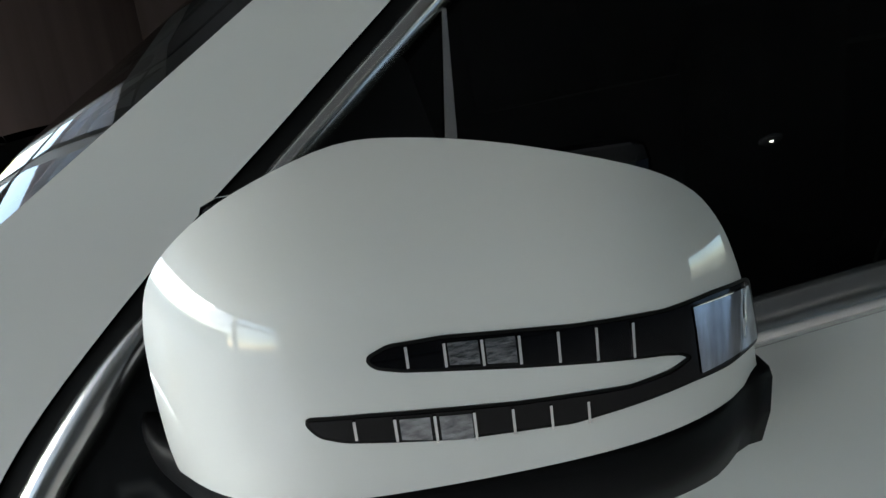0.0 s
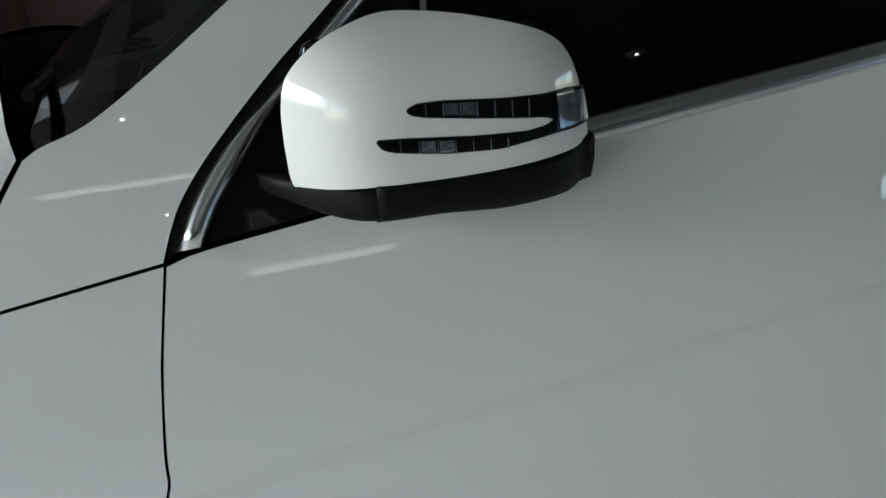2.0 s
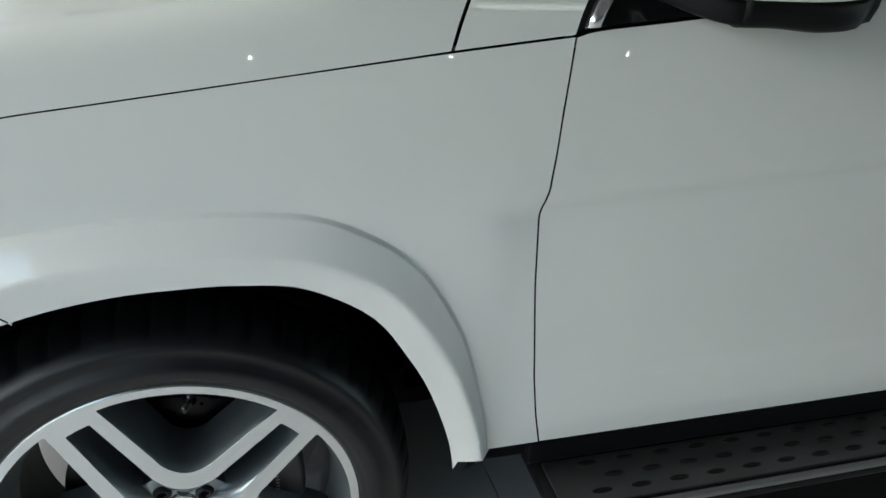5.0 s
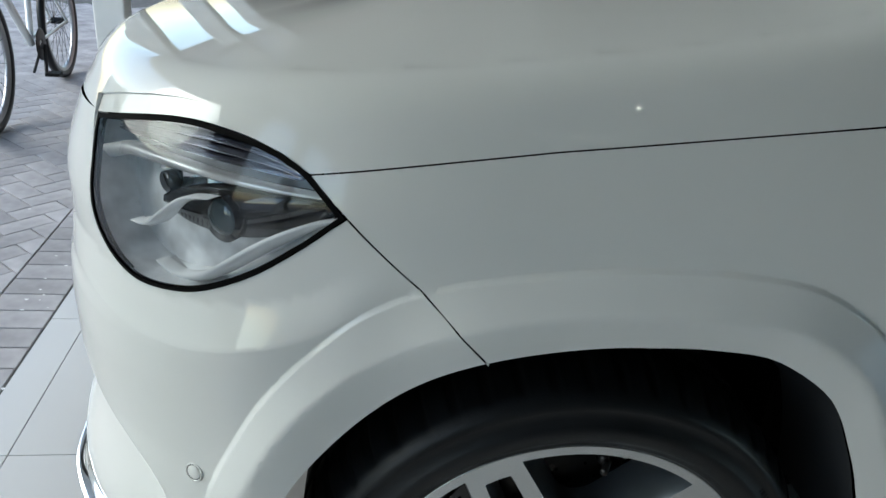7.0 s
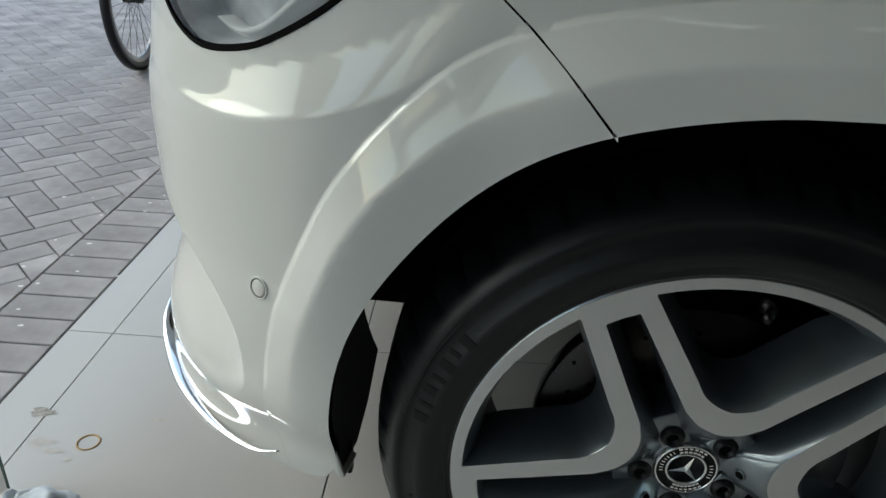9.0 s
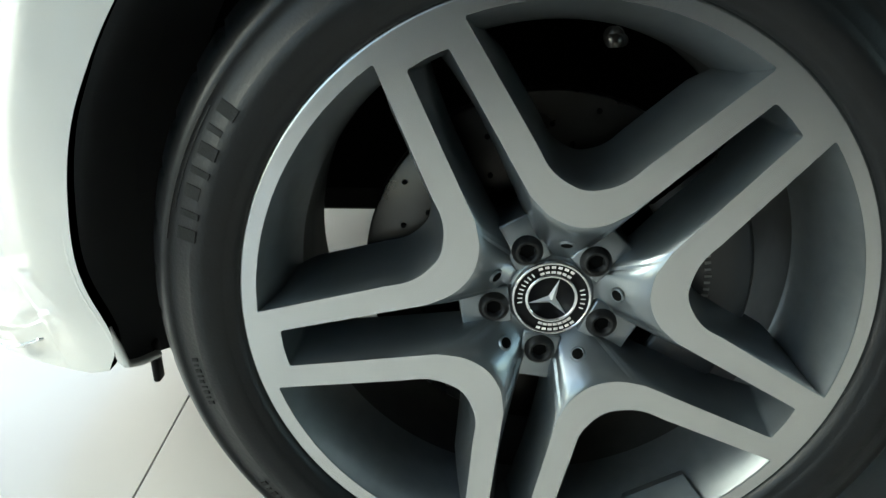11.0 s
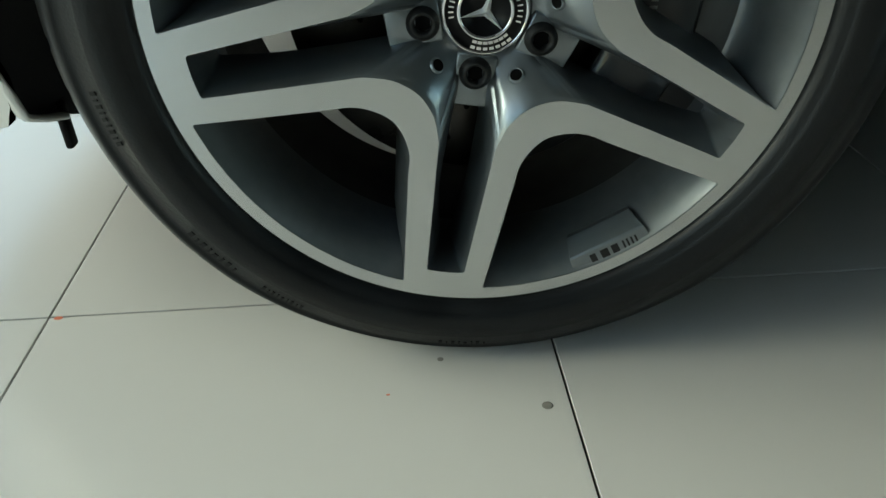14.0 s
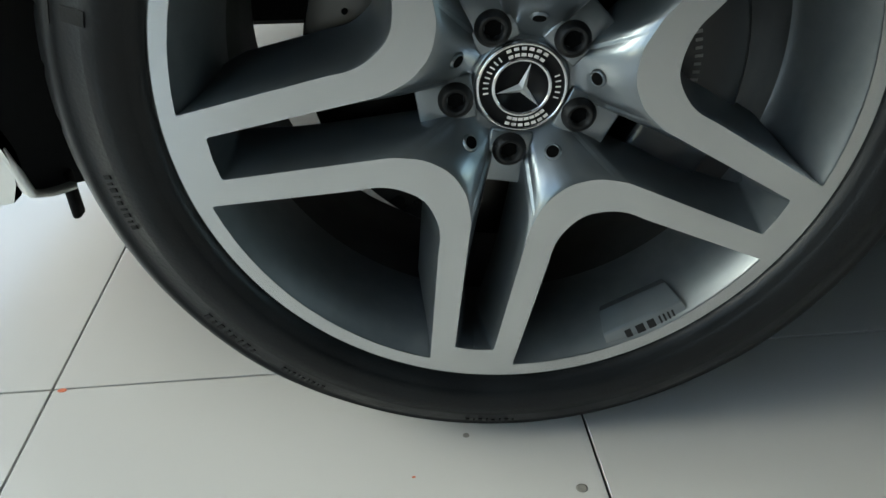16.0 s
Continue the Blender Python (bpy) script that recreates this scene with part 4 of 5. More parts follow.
handle(2.50, 1.10, 8)

# ---- wing mirror, folded ----
mirror = new("wing_mirror")
mirror.parent = car
tagged(mirror, "folded white wing mirror with smoked indicator bars")
CAP = [tuple(p) for p in spline([(.730, 1.255), (.732, 1.290), (.741, 1.318), (.765, 1.340), (.795, 1.354), (.835, 1.364), (.872, 1.363), (.92, 1.355), (.97, 1.3405), (.994, 1.328), (1.005, 1.313),
                                 (1.013, 1.289), (1.021, 1.26), (1.027, 1.234), (1.026, 1.224), (.97, 1.2185), (.90, 1.2155), (.82, 1.2165), (.745, 1.2165), (.7320, 1.2195), (.730, 1.255)], 4)][:-1]


def cap_y(x, z):
    """The cap's bulge: nearly flat in the middle, turning back at the ends and over the top."""
    e = .034 * max(0.0, (x - .90) / .13) ** 3.2 + .056 * max(0.0, (.90 - x) / .165) ** 4.5
    e += .090 * max(0.0, (z - 1.255) / .110) ** 3.4 + .006 * max(0.0, (1.255 - z) / .046) ** 2.5
    return -.038 + e


part("cap", panel("cap", CAP, lambda u, v: (u, cap_y(u, v), v), .0075, .03), PAINT, mirror, "glossy white cap")


def cap_map(u, v):
    return (u, cap_y(u, v), v)


IND = [(.836, 1.280), (.845, 1.2835), (.868, 1.2835), (.925, 1.2785), (.967, 1.2765), (.995, 1.278), (1.019, 1.2765), (1.0265, 1.243), (1.003, 1.2405), (.981, 1.2405), (.921, 1.235), (.870, 1.238), (.821, 1.2455), (.811, 1.249),
       (.806, 1.256), (.832, 1.2545), (.896, 1.2480), (.949, 1.2450), (.970, 1.2472), (.981, 1.2515), (.976, 1.2555), (.966, 1.258), (.898, 1.2665), (.85, 1.2735), (.839, 1.2765)]
IND = soften(resample([(x, z + .003) for x, z in IND], .006), 2)
ind = part("indicator", panel("indicator", IND, cap_map, .004, .004, lift=.0012), SMOKE, mirror, "smoked arrow-shaped indicator")
part("bezel", panel("bezel", shrink(IND, -.0016), cap_map, .004, .003, lift=.0006), SEAL, ind)


def band(x, top):
    """Lower and upper edge of an indicator bar at x."""
    if top:
        return 1.2735 - (x - .85) * .145, 1.2835 - (x - .868) * .075
    return 1.2455 - (x - .821) * .21 + max(0, x - .87) * .16, 1.2545 - (x - .832) * .103


for top, xs in ((1, (.852, .868, .884, .900, .917, .934, .951)), (0, (.826, .843, .860, .877, .894, .911, .928))):
    for x in xs:
        zb, zt = band(x, top)
        bm = bmesh.new()
        zb, zt = zb + .003, zt + .003
        y = cap_y(x, (zt + zb) / 2)
        box(bm, (x - .0006, y - .0022, zb + .0008), (x + .0006, y - .0008, zt - .0010))
        part("rib", bm, BRIGHT, ind)
part("corner_lens", panel("corner_lens", [(.9815, 1.2785), (1.0175, 1.2775), (1.0245, 1.2475), (.985, 1.2455)], cap_map, .004, .002, lift=.002),
     material("clear_corner", (.30, .32, .36), .06, .7, coat=1, vary=.5, vscale=60, stretch=(4, 1, .5)), ind, "clear fluted corner lens")
# bright reflectors behind the smoked bars
for top, x0, x1 in ((1, .8695, .8825), (1, .8855, .8985), (0, .845, .858), (0, .862, .876)):
    (zb, zt), (zb1, zt1) = band(x0, top), band(x1, top)
    part("reflector", panel("reflector", [(x0, zb + .0045), (x1, zb1 + .0045), (x1, zt1 + .0015), (x0, zt + .0015)], cap_map, .004, .001, lift=.0016), REFLECTOR, ind, "clear faceted reflector")
# lower shell and arm
bm = bmesh.new()
rows = []
for i in range(31):
    t = i / 30
    x = .802 + (1.033 - .802) * t
    zt = 1.2195 - .004 * math.sin(math.pi * min(1, t * 1.15)) + .012 * step(.80, 1, t)
    zb = 1.177 - .006 * step(.2, .6, t) + .008 * step(.85, 1, t)
    y = cap_y(min(x, 1.02), 1.225) - .001
    rows.append([bm.verts.new(p) for p in ((x, y + .09, zt), (x, y + .012, zt), (x, y + .003, zt - .0015), (x, y, zt - .006), (x, y + .002, (zt + zb) / 2), (x, y + .010, zb + .005), (x, y + .022, zb), (x, y + .09, zb + .006))])
for p, q in zip(rows, rows[1:]):
    for k in range(len(p) - 1):
        bm.faces.new((p[k], q[k], q[k + 1], p[k + 1]))
bm.faces.new(rows[0]); bm.faces.new(rows[-1])
bmesh.ops.recalc_face_normals(bm, faces=bm.faces)
part("lower_shell", smooth(bm), PLASTIC, mirror, "black plastic lower shell")
bm = bmesh.new()
rows = []
arm = spline([(.702, .095, 1.214), (.716, .066, 1.212), (.738, .040, 1.208), (.764, .014, 1.203), (.790, -.004, 1.199), (.815, -.008, 1.198), (.838, .000, 1.199)], 5)
for i, p in enumerate(arm):
    t = i / (len(arm) - 1)
    hz = .009 + .009 * step(0, .6, t)
    rows.append([bm.verts.new((p[0], p[1] + .018 * np.sign(math.cos(a)) * abs(math.cos(a)) ** .6, p[2] + hz * np.sign(math.sin(a)) * abs(math.sin(a)) ** .6)) for a in (2 * math.pi * k / 20 for k in range(20))])
for p, q in zip(rows, rows[1:]):
    for k in range(20):
        bm.faces.new((p[k], q[k], q[(k + 1) % 20], p[(k + 1) % 20]))
bm.faces.new(rows[0]); bm.faces.new(rows[-1])
bmesh.ops.recalc_face_normals(bm, faces=bm.faces)
part("arm", smooth(bm), PLASTIC, mirror, "black plastic hinge arm")
bm = bmesh.new()
box(bm, (.76, .05, 1.225), (1.005, .07, 1.345), .012)
part("mirror_glass", bm, GLOSSBLACK, mirror)
m2 = new("wing_mirror")
m2.parent = car
m2["label"] = "folded white wing mirror with smoked indicator bars"
for c in list(mirror.children):
    if c.name.startswith(("cap", "lower", "arm", "indicator")):
        mirrored(c, c.name, m2)

# ---- headlamps ----
def lamp_pt(x, z, inset):
    return Vector(skin(along(x, z), z, inset))


lamp = new("headlamp")
lamp.parent = car
tagged(lamp, "clear headlamp with two curved light guides")
loop = [*uz(LAMP_TOP, 4), *uz(LAMP_LOW[1:-1], 4)]
part("bezel", panel("bezel", loop, lambda u, v: skin(u, v, -.0015), .012, .006, holes=[shrink(resample(loop, .01), .0058)]), BLACK, lamp, "black rubber edge")
inner_loop = shrink(resample(loop, .01), .004)
lens = part("lens", panel("lens", inner_loop, lambda u, v: skin(u, v, 0.0), .012, .0), LENS, lamp, "clear plastic lens")
lens.visible_shadow = False


def bowl(u, v):
    return skin(u, v, .065)


housing = part("housing", panel("housing", inner_loop, bowl, .012, -.06), LAMPHAZE, lamp, "reflector housing, paled to stand for haze on the lens")


def guide(pts, w, inset, name, mat, label=""):
    path = [lamp_pt(x, z, inset) for x, z in spline(pts, 8)]
    return part(name, tube(path, w, 10, lambda t: .35 + .65 * math.sin(math.pi * (.08 + .84 * t)) ** .5), mat, lamp, label)


def ribbon(pts, w0, w1, inset, name, mat, label=""):
    """A curved plate that follows the lamp's surface; w0, w1: its widths below and above the line, as functions of 0 to 1."""
    path = spline(pts, 8)
    bm = bmesh.new()
    rows = []
    for i, (x, z) in enumerate(path):
        t = i / (len(path) - 1)
        a, b = lamp_pt(x, z - w0(t), inset + .010), lamp_pt(x, z + w1(t), inset - .002)
        m = a.lerp(b, .6) + Vector((-.003, -.004, 0))
        back = Vector((.012, .012, 0))
        rows.append([bm.verts.new(p) for p in (a + back, a, m, b, b + back)])
    for p, q in zip(rows, rows[1:]):
        for k in range(4):
            bm.faces.new((p[k], q[k], q[k + 1], p[k + 1]))
    bmesh.ops.recalc_face_normals(bm, faces=bm.faces)
    return part(name, smooth(bm), mat, lamp, label)


hump = lambda lo, hi: (lambda t: lo + (hi - lo) * math.sin(math.pi * min(1, max(0, t))) ** .7)
ribbon([(-.575, .872), (-.548, .862), (-.515, .872), (-.480, .898), (-.450, .922), (-.415, .945), (-.378, .963), (-.352, .970)], hump(.002, .015), hump(.002, .005), .010, "light_guide", LAMPWHITE, "frosted lower light guide")
ribbon([(-.614, .912), (-.592, .916), (-.566, .940), (-.536, .964), (-.500, .972)], hump(.002, .008), hump(.001, .003), .013, "light_guide", LAMPWHITE, "frosted upper light guide")
ribbon([(-.660, .985), (-.62, 1.000), (-.56, 1.003), (-.48, 1.000), (-.41, .997), (-.362, .996)], lambda t: .016 * (1 - .75 * t), hump(.002, .004), .010, "chrome_blade", material("lamp_blade", (.9, .9, .91), .22, .6), "bright chrome blade")
ribbon([(-.640, 1.016), (-.58, 1.026), (-.50, 1.030), (-.43, 1.022), (-.375, 1.000)], hump(.004, .020), hump(.002, .018), .048, "upper_mask", material("lamp_mask", (.06, .06, .08), .12, .6), "dark upper mask")
for k in range(4):
    ribbon([(-.645, 1.009 + .0035 * k), (-.58, 1.014 + .007 * k), (-.50, 1.014 + .010 * k), (-.43, 1.011 + .008 * k), (-.395, 1.008 + .004 * k)], lambda t: .0018, lambda t: .0018, .022, "flute",
           material("lamp_flute", (.42, .43, .50), .10, .9))
ribbon([(-.575, .945), (-.53, .955), (-.47, .962), (-.41, .972), (-.365, .978)], hump(.010, .040), hump(.008, .026), .028, "mask", GLOSSBLACK, "gloss black mask round the projector")
for x, z, r in ((-.496, .945, .028), (-.572, .968, .012)):
    c = lamp_pt(x, z, .045)
    n = (Vector((-.62, -.78, 0))).normalized()
    m = Matrix.Translation(c) @ n.to_track_quat("Z", "Y").to_matrix().to_4x4()
    bm = bmesh.new()
    cyl(bm, r * 1.12, r * 1.18, .03, m, 36)
    pj = part("projector", smooth(bm), GLOSSBLACK, lamp, "black projector barrel")
    bm = bmesh.new()
    bmesh.ops.create_uvsphere(bm, u_segments=32, v_segments=16, radius=r, matrix=m @ Matrix.Translation((0, 0, .008)) @ Matrix.Diagonal((1, 1, .55, 1)))
    part("lens", smooth(bm), material("projector_glass", (.05, .07, .08), .02, .0, coat=1), pj)
bm = bmesh.new()
for k in range(5):
    a = lamp_pt(-.62 + k * .035, .985 - .001 * k, .05)
    box(bm, a - Vector((.012, .012, .006)), a + Vector((.012, .012, .006)), .002)
part("led_row", bm, BRIGHT, lamp)
l2 = new("headlamp")
l2.parent = car
l2["label"] = "clear headlamp with two curved light guides"
for c in list(lamp.children):
    mirrored(c, c.name, l2)


# ---- the showroom ----
TURN = radians(2.2)
floor_turn = Matrix.Rotation(TURN, 4, "Z")
T0 = Vector((-.524, .101, 0))       # a tile corner


def uneven(m, lo, hi):
    """Makes each piece a little lighter or darker than its neighbours."""
    nt = m.node_tree
    b = nt.nodes["Principled BSDF"]
    oi, ge = nt.nodes.new("ShaderNodeObjectInfo"), nt.nodes.new("ShaderNodeNewGeometry")
    add, fr, mr, sc = [nt.nodes.new(k) for k in ("ShaderNodeMath", "ShaderNodeMath", "ShaderNodeMapRange", "ShaderNodeVectorMath")]
    fr.operation, sc.operation = "FRACT", "SCALE"
    nt.links.new(oi.outputs["Random"], add.inputs[0])
    nt.links.new(ge.outputs["Random Per Island"], add.inputs[1])
    nt.links.new(add.outputs[0], fr.inputs[0])
    nt.links.new(fr.outputs[0], mr.inputs[0])
    mr.inputs[3].default_value, mr.inputs[4].default_value = lo, hi
    src = b.inputs["Base Color"].links[0].from_socket
    nt.links.new(src, sc.inputs[0])
    nt.links.new(mr.outputs[0], sc.inputs["Scale"])
    nt.links.new(sc.outputs[0], b.inputs["Base Color"])
    return m


def tile_mat():
    m = material("polished_tile", (.56, .552, .54), .22, vary=.03, vscale=2.0, rvary=.05, coat=.0)
    return uneven(m, .96, 1.03)


TILE = tile_mat()
GROUT = material("dark_grout", (.04, .037, .034), .9, vary=.3, vscale=30)
WALL = material("plaster_wall", (.20, .20, .20), .8, vary=.04, vscale=2, bump=.1, bscale=120)
CEIL = material("ceiling_board", (.15, .15, .15), .85, vary=.03, vscale=1.5)
DARKWOOD = material("brown_panelling", (.26, .19, .175), .45, vary=.2, vscale=3, stretch=(1, 1, .1))
FRAME = material("white_frame_paint", (.75, .75, .74), .4, vary=.03, vscale=8)
ASPH = uneven(material("grey_paver", (.37, .355, .365), .8, vary=.28, vscale=7, bump=.5, bscale=90), .88, 1.10)
EARTH = material("paving_joint", (.10, .097, .095), .95, vary=.3, vscale=20)

floor = tagged(new("floor"), "polished cream showroom floor tiles", "floor", kind="structure")
PX, PY = .603, .634
bm = bmesh.new()
box(bm, (-.72, -9, -.10), (12, 10, -.004))
slab = part("grout_bed", bm, GROUT, floor)
slab.matrix_local = Matrix.Translation(T0) @ floor_turn
tmesh = {}


def tile_mesh(w, h):
    key = (round(w, 3), round(h, 3))
    if key not in tmesh:
        bm = bmesh.new()
        box(bm, (0.0014, 0.0014, -.006), (w - .0014, h - .0014, 0), .0008)
        me = bpy.data.meshes.new("tile")
        bm.to_mesh(me)
        bm.free()
        me.materials.append(TILE)
        tmesh[key] = me
    return tmesh[key]


far = bmesh.new()
for i in range(-2, 12):
    for j in range(-9, 12):
        x, w = i * PX, PX
        if i == -2:
            x, w = -.714, .714 - PX
        if -2 <= i <= 5 and -3 <= j <= 6:
            o = new("tile", tile_mesh(w, PY))
            o.parent = floor
            o.matrix_local = Matrix.Translation(T0) @ floor_turn @ Matrix.Translation((x, j * PY, 0))
        else:
            box(far, (x + .001, j * PY + .001, -.006), (x + w - .001, (j + 1) * PY - .001, 0))
o = part("far_tiles", far, TILE, floor)
o.matrix_local = Matrix.Translation(T0) @ floor_turn
o["kind"] = "stuff"

# paving outside: a soldier row, then herringbone at 45 degrees
pav = tagged(new("pavement"), "grey block paving in herringbone outside the showroom", "pavement", kind="structure")
bm = bmesh.new()
box(bm, (-60, -40, -.12), (-.722, 60, -.012))
ob = part("bed", bm, EARTH, pav)
ob.matrix_local = Matrix.Translation(T0) @ floor_turn
bw, bl = .102, .204


def brick_mesh(w, h):
    bm = bmesh.new()
    box(bm, (.0022, .0022, -.03), (w - .0022, h - .0022, -.004), .0035)
    me = bpy.data.meshes.new("brick")
    bm.to_mesh(me)
    bm.free()
    me.materials.append(ASPH)
    return me


bmesh_s, bmesh_h = brick_mesh(.205, .105), brick_mesh(bl, bw)
base = Matrix.Translation(T0) @ floor_turn
for j in range(-34, 66):
    o = new("brick", bmesh_s)
    o.parent = pav
    o.matrix_local = base @ Matrix.Translation((-.718 - .207, -.6 + j * .107, 0))
near = 0
rest = bmesh.new()
R45 = Matrix.Rotation(radians(45), 4, "Z")
for a in range(-60, 60):
    for b in range(-60, 60):
        # the two bricks of an L-shaped herringbone cell
        for k in (0, 1):
            cx, cy = a * bw + b * bw * 2 * 0, 0
            if (a - b) % 4 == 0 and k == 0:
                m = Matrix.Translation((a * bw, b * bw, 0))
                c = (a * bw + bl / 2, b * bw + bw / 2)
            elif (a - b) % 4 == 2 + 1 and k == 1:
                m = Matrix.Translation((a * bw + bw, b * bw, 0)) @ Matrix.Rotation(radians(90), 4, "Z")
                c = (a * bw + bw / 2, b * bw + bl / 2)
            else:
                continue
            q = R45 @ Vector((c[0], c[1], 0)) + Vector((-3.4, 2.6, 0))
            if q.x > -.925 + .11 or q.x < -4.6 or q.y < -4.2 or q.y > 7.5:
                continue
            mm = base @ Matrix.Translation((-3.4, 2.6, 0)) @ R45 @ m
            if q.x > -1.04 and near < 300:
                near += 1
                bm = box(bmesh.new(), (.0022, .0022, -.03), (bl - .0022, bw - .0022, -.004), 0, Matrix.Translation((-3.4, 2.6, 0)) @ R45 @ m)
                bmesh.ops.bisect_plane(bm, geom=bm.verts[:] + bm.edges[:] + bm.faces[:], plane_co=(-.9295, 0, 0), plane_no=(1, 0, 0), clear_outer=True)
                if not bm.verts:
                    bm.free()
                    continue
                bmesh.ops.holes_fill(bm, edges=bm.edges[:])
                o = part("brick", bm, ASPH, pav)
                o.matrix_local = base
            elif near < 300 and q.x > -2.2 and .2 < q.y < 4.0:
                near += 1
                o = new("brick", bmesh_h)
                o.parent = pav
                o.matrix_local = mm
            else:
                box(rest, (.0022, .0022, -.03), (bl - .0022, bw - .0022, -.004), 0, mm)
o = part("far_bricks", rest, ASPH, pav)
o["kind"] = "stuff"
bm = bmesh.new()
box(bm, (-60, -40, -.13), (-5.0, 60, -.006))
road = part("road", bm, material("asphalt", (.32, .315, .31), .9, vary=.2, vscale=3, bump=.4, bscale=60))
tagged(road, "grey street beyond the paving", "road", kind="structure")

# walls, ceiling, open shop front
H_ = 3.3
bm = bmesh.new()
box(bm, (-1.35, -6.2, H_), (9.2, 9.2, H_ + .2))
tagged(part("ceiling", bm, CEIL), "pale flat showroom ceiling", "ceiling", kind="structure")
bm = bmesh.new()
box(bm, (9, -6.2, 0), (9.2, -5.0, H_))
box(bm, (9, -1.2, 0), (9.2, 9.2, H_))
box(bm, (9, -5.0, 0), (9.2, -1.2, .5))
box(bm, (9, -5.0, 2.7), (9.2, -1.2, H_))
tagged(part("wall_east", bm, WALL), "plain plaster wall", "wall", kind="structure")
bm = bmesh.new()
box(bm, (-1.3, 9, 0), (9.2, 9.2, H_))
tagged(part("wall_north", bm, DARKWOOD), "dark brown panelled wall", "wall", kind="structure")
bm = bmesh.new()
box(bm, (-1.3, -6.2, 0), (9.2, -6.0, H_))
tagged(part("wall_south", bm, WALL), "plain grey plaster wall", "wall", kind="structure")
front = tagged(new("shop_front"), "white framed shop front, open to the street", "shop front", kind="structure")
bm = bmesh.new()
box(bm, (-1.42, -6.2, 2.75), (-1.28, 9.2, H_), .01)
part("header", bm, FRAME, front)
for y in (-3.05, -1.3, 2.4, 3.5, 4.6):
    bm = bmesh.new()
    box(bm, (-1.40, y - .05, 0), (-1.28, y + .05, 2.75), .006)
    part("post", bm, FRAME, front)
for y0, y1 in ((-3.05, -1.3), (2.4, 3.5), (3.5, 4.6)):
    bm = bmesh.new()
    box(bm, (-1.38, y0, .9), (-1.31, y1, .96), .004)
    part("rail", bm, FRAME, front)
    bm = bmesh.new()
    box(bm, (-1.38, y0, 1.9), (-1.31, y1, 1.96), .004)
    part("rail", bm, FRAME, front)
bm = bmesh.new()
box(bm, (-1.40, 4.65, 0), (-1.28, 9.2, 2.75))
tagged(part("wall_west", bm, DARKWOOD), "dark brown panelled wall beside the shop front", "wall", kind="structure")
# unseen wall, added to narrow the opening and cut daylight on the flank
bm = bmesh.new()
box(bm, (-1.40, -6.2, 0), (-1.28, -3.1, 2.75))
tagged(part("wall_southwest", bm, WALL), "unseen plain grey wall, added to narrow the daylight opening", "wall", kind="structure")

side = tagged(new("window_1"), "wide white framed showroom window, bright outside", "window", kind="structure")
for y0, y1, z0, z1 in ((-5, -1.2, .5, .57), (-5, -1.2, 2.63, 2.7), (-5, -4.93, .57, 2.63), (-1.27, -1.2, .57, 2.63), (-3.13, -3.07, .57, 2.63)):
    bm = bmesh.new()
    box(bm, (9.04, y0, z0), (9.14, y1, z1), .005)
    part("window_frame", bm, FRAME, side)
# canopy over the pavement on white beams; unseen, added to block high sky
MILKY = material("milky_sheet", (.35, .36, .36), .5)
milk = MILKY.node_tree.nodes.new("ShaderNodeBsdfTranslucent")
milk.inputs[0].default_value = (.30, .31, .31, 1)
both_sides = MILKY.node_tree.nodes.new("ShaderNodeAddShader")
MILKY.node_tree.links.new(MILKY.node_tree.nodes["Principled BSDF"].outputs[0], both_sides.inputs[0])
MILKY.node_tree.links.new(milk.outputs[0], both_sides.inputs[1])
MILKY.node_tree.links.new(both_sides.outputs[0], MILKY.node_tree.nodes["Material Output"].inputs[0])
canopy = tagged(new("canopy"), "unseen pale canopy on white steel beams, added to block high sky", "canopy", kind="structure")
bm = bmesh.new()
box(bm, (-2.9, -6.2, 2.98), (-1.42, 9.2, 3.06))
part("roof_sheet", bm, MILKY, canopy, "milky translucent roofing")
for k in range(9):
    bm = bmesh.new()
    box(bm, (-2.9, -6.0 + k * 1.85, 2.83), (-1.42, -5.9 + k * 1.85, 2.98), .006)
    part("beam", bm, FRAME, canopy)
part("fascia", box(bmesh.new(), (-2.98, -6.2, 2.80), (-2.90, 9.2, 3.10), .006), FRAME, canopy)
# frameless glass door standing open beside the car's nose
GLASS = glass("door_glass", (.93, .975, .955))
EDGE_GREEN = material("glass_edge", (.05, .09, .08), .15)
glass_door = tagged(new("glass_door"), "frameless greenish glass door standing open on the tiles", "glass door")
glass_door.matrix_world = Matrix.Translation((-1.085, .215, .004)) @ Matrix.Rotation(math.atan2(-.86, -.25), 4, "Z")
pane = part("pane", sheet("pane", [Vector(p) for p in ((.004, 0, .004), (.896, 0, .004), (.896, 0, 2.10), (.004, 0, 2.10))], [(0, 1, 2, 3)], smooth=False), GLASS, glass_door)
pane.visible_shadow = False
part("pane_edge", box(bmesh.new(), (.001, -.0028, .003), (.004, .0028, 2.10), .0008), EDGE_GREEN, glass_door, "dark green polished glass edge")
part("pane_edge", box(bmesh.new(), (.896, -.005, .003), (.900, .005, 2.10), .001), EDGE_GREEN, glass_door)
part("patch_fitting", box(bmesh.new(), (.74, -.016, 0), (.905, .016, .05), .003), CHROME, glass_door, "satin metal floor hinge")
# strip lamps under the ceiling
TUBE = glow("tube_glow", (.95, 1, .97), .6)
